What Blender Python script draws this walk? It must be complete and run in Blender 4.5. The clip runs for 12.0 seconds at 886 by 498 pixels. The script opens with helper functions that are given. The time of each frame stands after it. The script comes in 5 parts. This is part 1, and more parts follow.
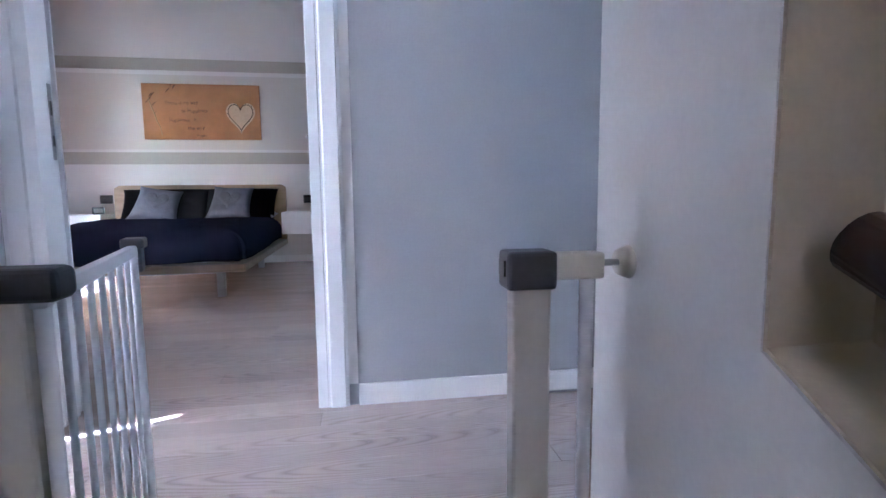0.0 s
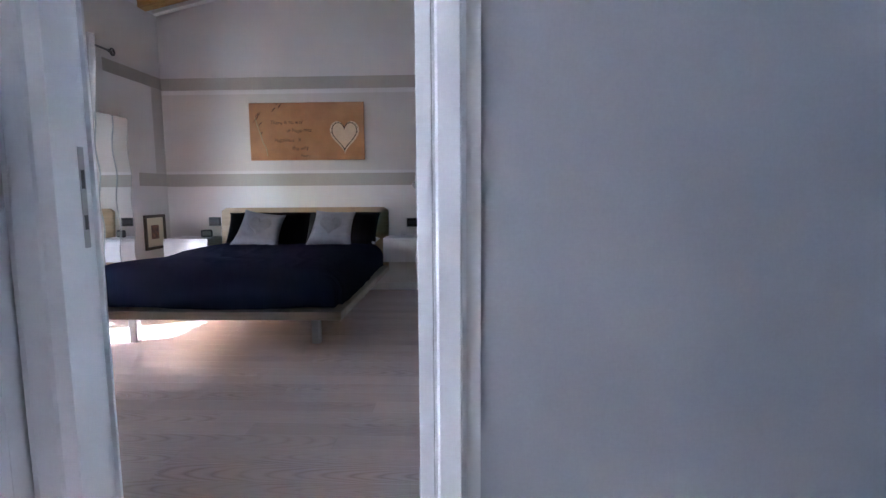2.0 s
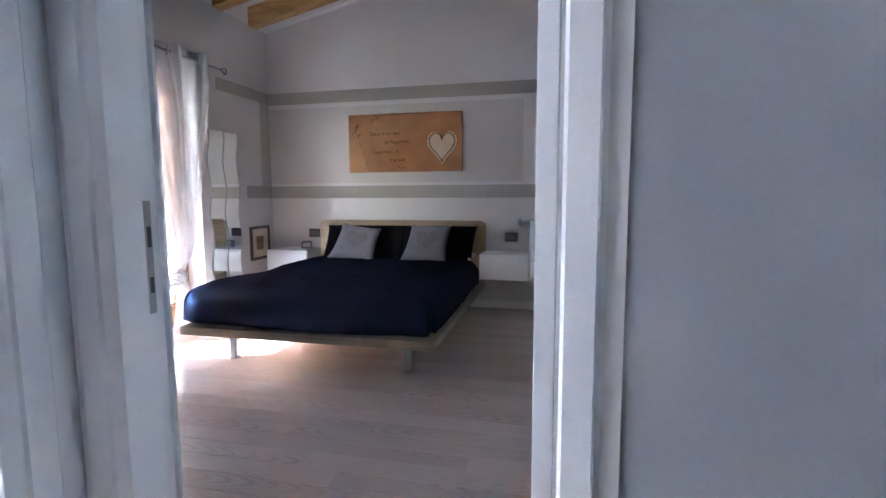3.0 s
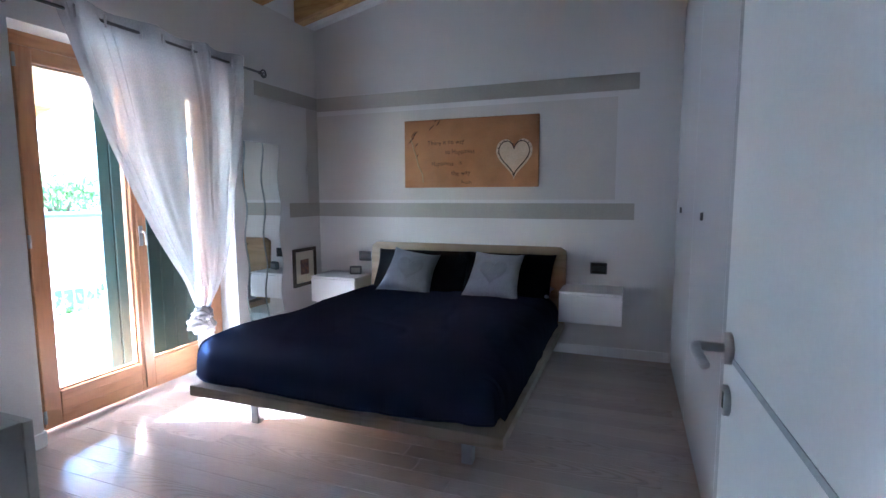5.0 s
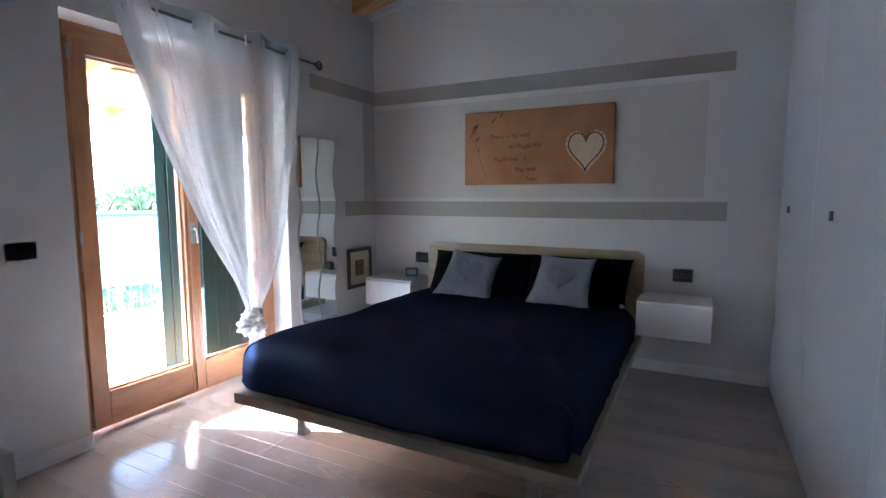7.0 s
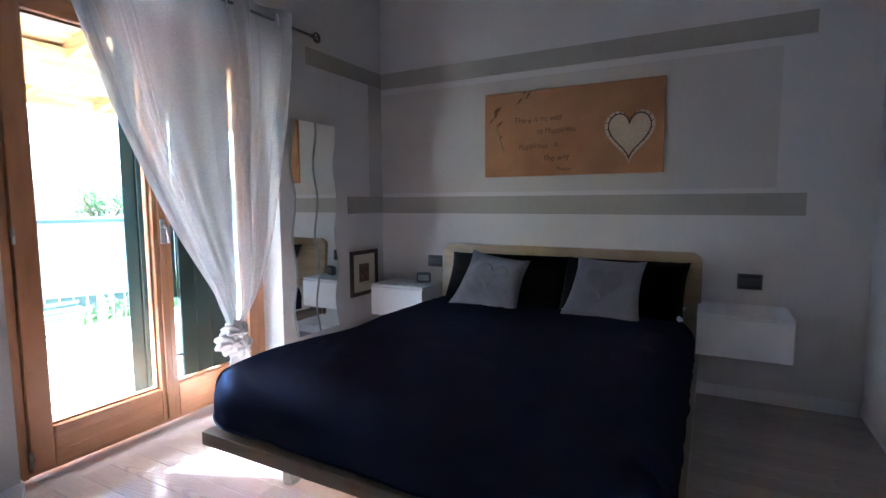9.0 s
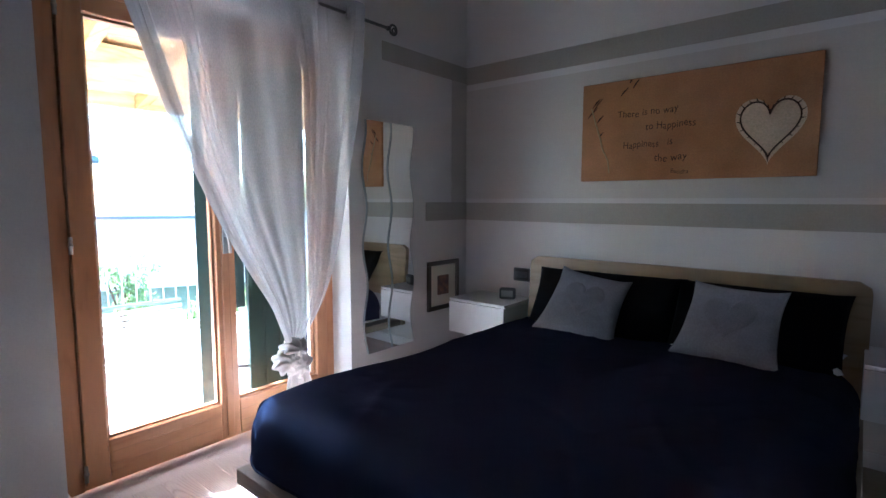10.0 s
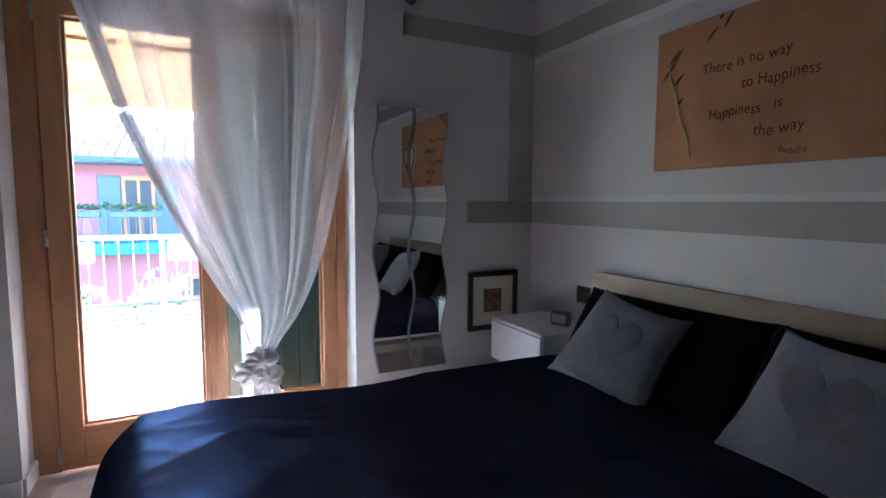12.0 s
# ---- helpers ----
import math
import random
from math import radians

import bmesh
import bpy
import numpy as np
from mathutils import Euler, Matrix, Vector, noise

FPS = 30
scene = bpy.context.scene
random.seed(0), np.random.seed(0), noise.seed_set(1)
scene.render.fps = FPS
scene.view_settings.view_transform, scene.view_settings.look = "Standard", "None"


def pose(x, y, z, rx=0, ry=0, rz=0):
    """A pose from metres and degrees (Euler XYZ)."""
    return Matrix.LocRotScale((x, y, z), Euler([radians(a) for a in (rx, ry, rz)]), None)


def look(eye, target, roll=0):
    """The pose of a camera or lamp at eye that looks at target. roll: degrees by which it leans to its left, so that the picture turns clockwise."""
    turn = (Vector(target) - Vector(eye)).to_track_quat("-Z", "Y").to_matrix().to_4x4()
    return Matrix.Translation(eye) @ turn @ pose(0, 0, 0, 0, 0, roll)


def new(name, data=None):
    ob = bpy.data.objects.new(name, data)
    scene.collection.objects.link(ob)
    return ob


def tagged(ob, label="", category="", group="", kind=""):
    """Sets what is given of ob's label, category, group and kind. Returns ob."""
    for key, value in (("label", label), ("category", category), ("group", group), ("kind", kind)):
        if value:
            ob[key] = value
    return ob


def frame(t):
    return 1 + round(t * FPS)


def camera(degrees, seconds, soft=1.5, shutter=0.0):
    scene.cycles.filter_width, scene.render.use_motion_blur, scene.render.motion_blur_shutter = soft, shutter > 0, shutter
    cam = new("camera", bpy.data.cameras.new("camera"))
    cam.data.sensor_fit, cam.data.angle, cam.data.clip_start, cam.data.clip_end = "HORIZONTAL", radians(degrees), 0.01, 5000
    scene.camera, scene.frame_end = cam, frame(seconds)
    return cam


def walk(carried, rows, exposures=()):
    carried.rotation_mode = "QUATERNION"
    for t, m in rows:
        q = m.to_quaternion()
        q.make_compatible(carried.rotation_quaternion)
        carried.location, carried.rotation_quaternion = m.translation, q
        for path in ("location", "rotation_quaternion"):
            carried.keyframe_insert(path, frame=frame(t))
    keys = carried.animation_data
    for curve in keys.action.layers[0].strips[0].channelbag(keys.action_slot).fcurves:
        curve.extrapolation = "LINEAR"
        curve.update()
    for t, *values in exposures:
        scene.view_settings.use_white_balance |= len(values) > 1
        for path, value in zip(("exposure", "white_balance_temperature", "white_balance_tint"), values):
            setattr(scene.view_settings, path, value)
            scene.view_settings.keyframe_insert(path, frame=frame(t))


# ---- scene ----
cam = camera(83.0, 12.0)
PATH = [
    (0, (-0.042, 0.205, 0.764), (0.271, 2.168, 0.542), -0.6),
    (0.5, (-0.017, 0.411, 0.853), (0.29, 2.375, 0.633), -0.5),
    (1, (-0.018, 0.569, 0.934), (0.233, 2.54, 0.705), -0.6),
    (1.5, (-0.073, 0.731, 0.944), (0.052, 2.715, 0.728), -0.6),
    (2, (-0.115, 0.868, 1.012), (-0.193, 2.854, 0.792), -0.4),
    (2.5, (-0.135, 1.028, 1.107), (-0.47, 2.988, 0.894), -0.3),
    (3, (-0.178, 1.16, 1.141), (-0.628, 3.096, 0.923), -0.3),
    (5, (-0.407, 1.957, 1.297), (-1.106, 3.819, 1.085), -0.2),
    (5.5, (-0.434, 2.022, 1.287), (-1.213, 3.853, 1.079), -0.2),
    (6, (-0.443, 2.05, 1.272), (-1.289, 3.851, 1.066), -0.1),
    (6.5, (-0.478, 2.107, 1.246), (-1.387, 3.876, 1.04), -0.1),
    (7, (-0.535, 2.225, 1.27), (-1.447, 3.992, 1.063), -0.1),
    (9, (-0.845, 2.685, 1.191), (-1.787, 4.44, 1.004), -0.3),
    (9.5, (-0.911, 2.874, 1.245), (-2.039, 4.515, 1.051), 0.0),
    (10, (-0.934, 3.089, 1.246), (-2.215, 4.612, 1.054), 0.1),
    (10.5, (-0.851, 3.321, 1.259), (-2.27, 4.717, 1.069), 0.1),
    (11, (-0.758, 3.572, 1.227), (-2.343, 4.776, 1.035), 0.3),
    (11.5, (-0.728, 3.872, 1.225), (-2.402, 4.949, 1.033), 0.3),
    (12, (-0.713, 4.234, 1.219), (-2.496, 5.121, 1.038), 0.3),
]
EXPOSURES = [(0, 5.85, 4900, 17), (1.0, 5.55, 4950, 17), (3.0, 5.28, 5100, 14), (5.0, 5.02, 4680, 9), (7.0, 4.7, 4850, 9), (9.5, 4.26, 4920, 11), (12, 3.98, 4850, 11)]
walk(cam, [(t, look(eye, target, roll)) for t, eye, target, roll in PATH], EXPOSURES)
SKY, SUN, VOILE = 0.15, 5.0, 0.44

# ---- light ----
SUN_DIR = Vector((0.924, 0.383, -0.42)).normalized()
world = bpy.data.worlds.new("sky")
scene.world = world
world.use_nodes = True
wn = world.node_tree
sky = wn.nodes.new("ShaderNodeTexSky")
sky.sky_type = "NISHITA"
sky.sun_disc = False
sky.sun_elevation = math.asin(-SUN_DIR.z)
sky.sun_rotation = math.atan2(-SUN_DIR.x, -SUN_DIR.y)
wn.nodes["Background"].inputs["Strength"].default_value = SKY
wn.links.new(sky.outputs[0], wn.nodes["Background"].inputs["Color"])
sun_data = bpy.data.lights.new("sun", "SUN")
sun_data.energy, sun_data.angle, sun_data.color = SUN, radians(0.5), (1.0, 0.94, 0.85)
sun_ob = new("sun", sun_data)
sun_ob.matrix_world = look((0, 0, 0), SUN_DIR)


# ---- mesh helpers ----
def bmnew():
    return bmesh.new()


def box(bm, x0, x1, y0, y1, z0, z1, bevel=0.0, seg=2, m=None):
    """A box between two corners, its edges rounded; m moves it."""
    mat4 = Matrix.LocRotScale(((x0 + x1) / 2, (y0 + y1) / 2, (z0 + z1) / 2), None, (abs(x1 - x0), abs(y1 - y0), abs(z1 - z0)))
    out = bmesh.ops.create_cube(bm, size=1.0, matrix=mat4)
    verts = out["verts"]
    if bevel > 0:
        edges = list({e for v in verts for e in v.link_edges})
        res = bmesh.ops.bevel(bm, geom=edges, offset=bevel, segments=seg, affect="EDGES", profile=0.5)
        verts = list({v for v in res["verts"]} | {v for v in verts if v.is_valid})
    if m is not None:
        bmesh.ops.transform(bm, matrix=m, verts=verts)
    return verts


def rod(bm, a, b, r, seg=16, r2=None):
    """A round bar from a to b."""
    a, b = Vector(a), Vector(b)
    d = b - a
    m = Matrix.Translation((a + b) / 2) @ d.to_track_quat("Z", "Y").to_matrix().to_4x4()
    bmesh.ops.create_cone(bm, cap_ends=True, segments=seg, radius1=r, radius2=r if r2 is None else r2, depth=d.length, matrix=m)


def ring(bm, c, axis, R, r, n=24, k=8):
    """A torus round axis at c."""
    q = Vector(axis).to_track_quat("Z", "Y").to_matrix().to_4x4()
    M = Matrix.Translation(c) @ q
    rows = []
    for i in range(n):
        a = 2 * math.pi * i / n
        rows.append([bm.verts.new(M @ Vector(((R + r * math.cos(2 * math.pi * j / k)) * math.cos(a), (R + r * math.cos(2 * math.pi * j / k)) * math.sin(a), r * math.sin(2 * math.pi * j / k)))) for j in range(k)])
    for i in range(n):
        for j in range(k):
            bm.faces.new((rows[i][j], rows[(i + 1) % n][j], rows[(i + 1) % n][(j + 1) % k], rows[i][(j + 1) % k]))


def tube(bm, pts, r, k=8):
    """A round tube along points."""
    pts = [Vector(p) for p in pts]
    rows = []
    for i, p in enumerate(pts):
        d = (pts[min(i + 1, len(pts) - 1)] - pts[max(i - 1, 0)]).normalized()
        q = d.to_track_quat("Z", "Y")
        rr = r[i] if isinstance(r, (list, tuple)) else r
        rows.append([bm.verts.new(p + q @ Vector((rr * math.cos(2 * math.pi * j / k), rr * math.sin(2 * math.pi * j / k), 0))) for j in range(k)])
    for i in range(len(rows) - 1):
        for j in range(k):
            bm.faces.new((rows[i][j], rows[i][(j + 1) % k], rows[i + 1][(j + 1) % k], rows[i + 1][j]))
    bm.faces.new(rows[0][::-1])
    bm.faces.new(rows[-1])


def prism(bm, outline, axis, a, b):
    """An outline (2D points) drawn out along an axis from a to b."""
    def at(p, c):
        return {"x": (c, p[0], p[1]), "y": (p[0], c, p[1]), "z": (p[0], p[1], c)}[axis]
    lo = [bm.verts.new(at(p, a)) for p in outline]
    hi = [bm.verts.new(at(p, b)) for p in outline]
    n = len(outline)
    bm.faces.new(lo)
    bm.faces.new(hi[::-1])
    for i in range(n):
        bm.faces.new((lo[i], hi[i], hi[(i + 1) % n], lo[(i + 1) % n]))
    bmesh.ops.recalc_face_normals(bm, faces=bm.faces)


def sheet(bm, nu, nv, fn):
    """A grid of faces; fn(u, v) gives the places."""
    g = [[bm.verts.new(fn(i / nu, j / nv)) for j in range(nv + 1)] for i in range(nu + 1)]
    for i in range(nu):
        for j in range(nv):
            bm.faces.new((g[i][j], g[i + 1][j], g[i + 1][j + 1], g[i][j + 1]))
    return g


def part(name, bm, material, parent=None, label="", smooth=False):
    me = bpy.data.meshes.new(name)
    bm.to_mesh(me)
    bm.free()
    me.materials.append(material)
    if smooth:
        me.polygons.foreach_set("use_smooth", [True] * len(me.polygons))
    ob = new(name, me)
    if parent is not None:
        ob.parent = parent
    if label:
        tagged(ob, label)
    return ob


def thing(name, label, category, at=(0, 0, 0), group="", kind=""):
    ob = new(name)
    ob.empty_display_size = 0.1
    ob.location = at
    return tagged(ob, label, category, group, kind)


def structure(name, bm, mat, label, category):
    return tagged(part(name, bm, mat), label, category, kind="structure")


# ---- materials ----
def material(name, base, rough=0.5, metal=0.0, second=None, scale=3.0, amount=0.5, fine=0.0, fine_scale=120.0, bump=0.0, bump_scale=60.0, stretch=(1, 1, 1), spec=0.5, sheen=0.0, coat=0.0, rough_var=0.0, random_tint=0.0):
    m = bpy.data.materials.new(name)
    m.use_nodes = True
    nt = m.node_tree
    N, L = nt.nodes, nt.links
    p = N["Principled BSDF"]
    p.inputs["Base Color"].default_value = (*base, 1)
    p.inputs["Roughness"].default_value = rough
    p.inputs["Metallic"].default_value = metal
    p.inputs["Specular IOR Level"].default_value = spec
    p.inputs["Sheen Weight"].default_value = sheen
    p.inputs["Coat Weight"].default_value = coat
    tc = N.new("ShaderNodeTexCoord")
    mp = N.new("ShaderNodeMapping")
    mp.inputs["Scale"].default_value = stretch
    L.new(tc.outputs["Object"], mp.inputs["Vector"])
    col = None
    if second is not None:
        nz = N.new("ShaderNodeTexNoise")
        nz.inputs["Scale"].default_value = scale
        nz.inputs["Detail"].default_value = 5
        L.new(mp.outputs[0], nz.inputs["Vector"])
        ramp = N.new("ShaderNodeMapRange")
        ramp.inputs["From Min"].default_value, ramp.inputs["From Max"].default_value = 0.35, 0.65
        ramp.inputs["To Max"].default_value = amount
        L.new(nz.outputs["Fac"], ramp.inputs["Value"])
        mx = N.new("ShaderNodeMix")
        mx.data_type = "RGBA"
        mx.inputs["A"].default_value, mx.inputs["B"].default_value = (*base, 1), (*second, 1)
        L.new(ramp.outputs[0], mx.inputs["Factor"])
        col = mx.outputs["Result"]
    if fine > 0:
        nf = N.new("ShaderNodeTexNoise")
        nf.inputs["Scale"].default_value = fine_scale
        nf.inputs["Detail"].default_value = 3
        L.new(mp.outputs[0], nf.inputs["Vector"])
        mr = N.new("ShaderNodeMapRange")
        mr.inputs["From Min"].default_value, mr.inputs["From Max"].default_value = 0.3, 0.7
        mr.inputs["To Min"].default_value, mr.inputs["To Max"].default_value = 1 - fine, 1 + fine
        L.new(nf.outputs["Fac"], mr.inputs["Value"])
        mu = N.new("ShaderNodeMix")
        mu.data_type, mu.blend_type = "RGBA", "MULTIPLY"
        mu.inputs["Factor"].default_value = 1
        if col is None:
            mu.inputs["A"].default_value = (*base, 1)
        else:
            L.new(col, mu.inputs["A"])
        L.new(mr.outputs[0], mu.inputs["B"])
        col = mu.outputs["Result"]
    if random_tint > 0:
        oi = N.new("ShaderNodeObjectInfo")
        mr = N.new("ShaderNodeMapRange")
        mr.inputs["To Min"].default_value, mr.inputs["To Max"].default_value = 1 - random_tint, 1 + random_tint
        L.new(oi.outputs["Random"], mr.inputs["Value"])
        mu = N.new("ShaderNodeMix")
        mu.data_type, mu.blend_type = "RGBA", "MULTIPLY"
        mu.inputs["Factor"].default_value = 1
        if col is None:
            mu.inputs["A"].default_value = (*base, 1)
        else:
            L.new(col, mu.inputs["A"])
        L.new(mr.outputs[0], mu.inputs["B"])
        col = mu.outputs["Result"]
    if col is not None:
        L.new(col, p.inputs["Base Color"])
    if rough_var > 0:
        nr = N.new("ShaderNodeTexNoise")
        nr.inputs["Scale"].default_value = scale * 2.3
        L.new(mp.outputs[0], nr.inputs["Vector"])
        mr = N.new("ShaderNodeMapRange")
        mr.inputs["To Min"].default_value, mr.inputs["To Max"].default_value = max(0.02, rough - rough_var), rough + rough_var
        L.new(nr.outputs["Fac"], mr.inputs["Value"])
        L.new(mr.outputs[0], p.inputs["Roughness"])
    if bump > 0:
        nb = N.new("ShaderNodeTexNoise")
        nb.inputs["Scale"].default_value = bump_scale
        nb.inputs["Detail"].default_value = 4
        L.new(mp.outputs[0], nb.inputs["Vector"])
        bp = N.new("ShaderNodeBump")
        bp.inputs["Strength"].default_value = bump
        bp.inputs["Distance"].default_value = 0.004
        L.new(nb.outputs["Fac"], bp.inputs["Height"])
        L.new(bp.outputs[0], p.inputs["Normal"])
    return m


def wood(name, light, dark, along="x", rough=0.4, rings=9.0, bump=0.15, random_shift=True, coat=0.0, contrast=1.0, rough_bump=0.003):
    """Sawn wood with flame grain along one axis."""
    m = material(name, light, rough, coat=coat)
    nt = m.node_tree
    N, L = nt.nodes, nt.links
    p = N["Principled BSDF"]
    tc = N.new("ShaderNodeTexCoord")
    oi = N.new("ShaderNodeObjectInfo")
    mul = N.new("ShaderNodeVectorMath")
    mul.operation = "SCALE"
    mul.inputs[0].default_value = (17.0, 31.0, 7.0)
    L.new(oi.outputs["Random"], mul.inputs["Scale"])
    add = N.new("ShaderNodeVectorMath")
    L.new(tc.outputs["Object"], add.inputs[0])
    if random_shift:
        L.new(mul.outputs[0], add.inputs[1])
    mp = N.new("ShaderNodeMapping")
    mp.inputs["Scale"].default_value = {"x": (0.16, 1, 1), "y": (1, 0.16, 1), "z": (1, 1, 0.16)}[along]
    L.new(add.outputs[0], mp.inputs["Vector"])
    n1 = N.new("ShaderNodeTexNoise")
    n1.inputs["Scale"].default_value, n1.inputs["Detail"].default_value = 5.0, 2
    n1.inputs["Distortion"].default_value = 0.4
    L.new(mp.outputs[0], n1.inputs["Vector"])
    k = N.new("ShaderNodeMath")
    k.operation = "MULTIPLY"
    k.inputs[1].default_value = rings
    L.new(n1.outputs["Fac"], k.inputs[0])
    fr = N.new("ShaderNodeMath")
    fr.operation = "PINGPONG"
    fr.inputs[1].default_value = 0.5
    L.new(k.outputs[0], fr.inputs[0])
    n2 = N.new("ShaderNodeTexNoise")
    n2.inputs["Scale"].default_value, n2.inputs["Detail"].default_value = 70.0, 4
    L.new(mp.outputs[0], n2.inputs["Vector"])
    mix = N.new("ShaderNodeMath")
    mix.operation = "MULTIPLY_ADD"
    mix.inputs[1].default_value = 1.1
    L.new(fr.outputs[0], mix.inputs[0])
    sc = N.new("ShaderNodeMath")
    sc.operation = "MULTIPLY"
    sc.inputs[1].default_value = 0.55
    L.new(n2.outputs["Fac"], sc.inputs[0])
    L.new(sc.outputs[0], mix.inputs[2])
    ramp = N.new("ShaderNodeValToRGB")
    e = ramp.color_ramp.elements
    mid = tuple(a + (b - a) * (1 - 0.5 * contrast) for a, b in zip(dark, light))
    e[0].position, e[0].color = 0.22, (*[a + (b - a) * (1 - contrast) for a, b in zip(dark, light)], 1)
    e[1].position, e[1].color = 0.62, (*light, 1)
    mm = ramp.color_ramp.elements.new(0.38)
    mm.color = (*mid, 1)
    L.new(mix.outputs[0], ramp.inputs["Fac"])
    mr = N.new("ShaderNodeMapRange")
    mr.inputs["To Min"].default_value, mr.inputs["To Max"].default_value = 0.88, 1.1
    L.new(oi.outputs["Random"], mr.inputs["Value"])
    mu = N.new("ShaderNodeMix")
    mu.data_type, mu.blend_type = "RGBA", "MULTIPLY"
    mu.inputs["Factor"].default_value = 1
    L.new(ramp.outputs[0], mu.inputs["A"])
    L.new(mr.outputs[0], mu.inputs["B"])
    L.new(mu.outputs["Result"], p.inputs["Base Color"])
    bp = N.new("ShaderNodeBump")
    bp.inputs["Strength"].default_value, bp.inputs["Distance"].default_value = bump, rough_bump
    L.new(mix.outputs[0], bp.inputs["Height"])
    L.new(bp.outputs[0], p.inputs["Normal"])
    return m


def oak_boards(name, light, dark, rough):
    """Brushed oak boards: flame figure from growth rings cut at a slant, with open pores."""
    m = material(name, light, rough)
    nt = m.node_tree
    N, L = nt.nodes, nt.links
    p = N["Principled BSDF"]

    def math_node(op, a, c=0.0, d=0.0):
        n = N.new("ShaderNodeMath")
        n.operation = op
        for i, v in enumerate((a, c, d)):
            if isinstance(v, (int, float)):
                n.inputs[i].default_value = v
            else:
                L.new(v, n.inputs[i])
        return n.outputs[0]

    def noise_node(stretch, scale, detail):
        mp = N.new("ShaderNodeMapping")
        mp.inputs["Scale"].default_value = stretch
        L.new(shifted.outputs[0], mp.inputs["Vector"])
        n = N.new("ShaderNodeTexNoise")
        n.inputs["Scale"].default_value, n.inputs["Detail"].default_value = scale, detail
        L.new(mp.outputs[0], n.inputs["Vector"])
        return n.outputs["Fac"]
    tc = N.new("ShaderNodeTexCoord")
    oi = N.new("ShaderNodeObjectInfo")
    rnd = oi.outputs["Random"]
    mul = N.new("ShaderNodeVectorMath")
    mul.operation = "SCALE"
    mul.inputs[0].default_value = (17.0, 31.0, 7.0)
    L.new(rnd, mul.inputs["Scale"])
    shifted = N.new("ShaderNodeVectorMath")
    L.new(tc.outputs["Object"], shifted.inputs[0])
    L.new(mul.outputs[0], shifted.inputs[1])
    xyz = N.new("ShaderNodeSeparateXYZ")
    L.new(tc.outputs["Object"], xyz.inputs[0])
    r2 = math_node("FRACT", math_node("MULTIPLY", rnd, 7.31))
    wob = noise_node((0.22, 1, 1), 9.0, 3)
    y = math_node("ADD", xyz.outputs["Y"], math_node("MULTIPLY_ADD", rnd, 0.10, -0.05))
    y = math_node("ADD", y, math_node("MULTIPLY_ADD", wob, 0.06, -0.03))
    z = math_node("MULTIPLY_ADD", xyz.outputs["X"], 0.085, math_node("MULTIPLY_ADD", r2, 0.16, -0.08))
    r = math_node("SQRT", math_node("ADD", math_node("MULTIPLY", y, y), math_node("MULTIPLY", z, z)))
    rings = math_node("PINGPONG", math_node("MULTIPLY", r, 115.0), 0.5)
    line = math_node("POWER", math_node("MULTIPLY", rings, 2.0), 3.0)
    pores = noise_node((0.05, 1, 1), 240.0, 3)
    broad = noise_node((0.3, 1, 1), 4.0, 2)
    patch = math_node("MINIMUM", math_node("MAXIMUM", math_node("MULTIPLY_ADD", broad, 4.0, -1.75), 0.04), 1.0)
    line = math_node("MULTIPLY", line, patch)
    fac = math_node("MULTIPLY", line, 0.55)
    fac = math_node("ADD", fac, math_node("MULTIPLY_ADD", pores, 0.35, -0.14))
    mx = N.new("ShaderNodeMix")
    mx.data_type = "RGBA"
    mx.inputs["A"].default_value, mx.inputs["B"].default_value = (*light, 1), (*dark, 1)
    L.new(fac, mx.inputs["Factor"])
    mr = N.new("ShaderNodeMapRange")
    mr.inputs["To Min"].default_value, mr.inputs["To Max"].default_value = 0.93, 1.06
    L.new(rnd, mr.inputs["Value"])
    mu = N.new("ShaderNodeMix")
    mu.data_type, mu.blend_type = "RGBA", "MULTIPLY"
    mu.inputs["Factor"].default_value = 1
    L.new(mx.outputs["Result"], mu.inputs["A"])
    L.new(mr.outputs[0], mu.inputs["B"])
    L.new(mu.outputs["Result"], p.inputs["Base Color"])
    L.new(math_node("MULTIPLY_ADD", line, 0.16, rough), p.inputs["Roughness"])
    bp = N.new("ShaderNodeBump")
    bp.inputs["Strength"].default_value, bp.inputs["Distance"].default_value = 0.4, 0.0018
    bp.invert = True
    L.new(math_node("ADD", line, math_node("MULTIPLY", pores, 0.5)), bp.inputs["Height"])
    L.new(bp.outputs[0], p.inputs["Normal"])
    return m


PLASTER = material("plaster", (0.70, 0.675, 0.645), 0.85, second=(0.67, 0.645, 0.615), scale=1.6, fine=0.03, bump=0.25, bump_scale=90)
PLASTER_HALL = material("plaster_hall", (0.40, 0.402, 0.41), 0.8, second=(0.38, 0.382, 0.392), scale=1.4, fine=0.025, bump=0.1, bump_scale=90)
PLASTER_SAND = material("plaster_sand", (0.58, 0.50, 0.385), 0.85, second=(0.54, 0.46, 0.35), scale=2, fine=0.03, bump=0.2)
BAND = material("band_paint", (0.42, 0.39, 0.335), 0.8, second=(0.39, 0.36, 0.31), scale=5, fine=0.05, bump=0.15)
PANEL = material("panel_paint", (0.60, 0.565, 0.515), 0.8, second=(0.575, 0.54, 0.49), scale=2.5, fine=0.03, bump=0.2)
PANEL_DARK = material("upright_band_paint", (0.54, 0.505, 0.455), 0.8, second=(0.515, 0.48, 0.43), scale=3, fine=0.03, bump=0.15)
WHITE = material("white_lacquer", (0.86, 0.865, 0.87), 0.32, second=(0.83, 0.835, 0.845), scale=2, fine=0.015, bump=0.03)
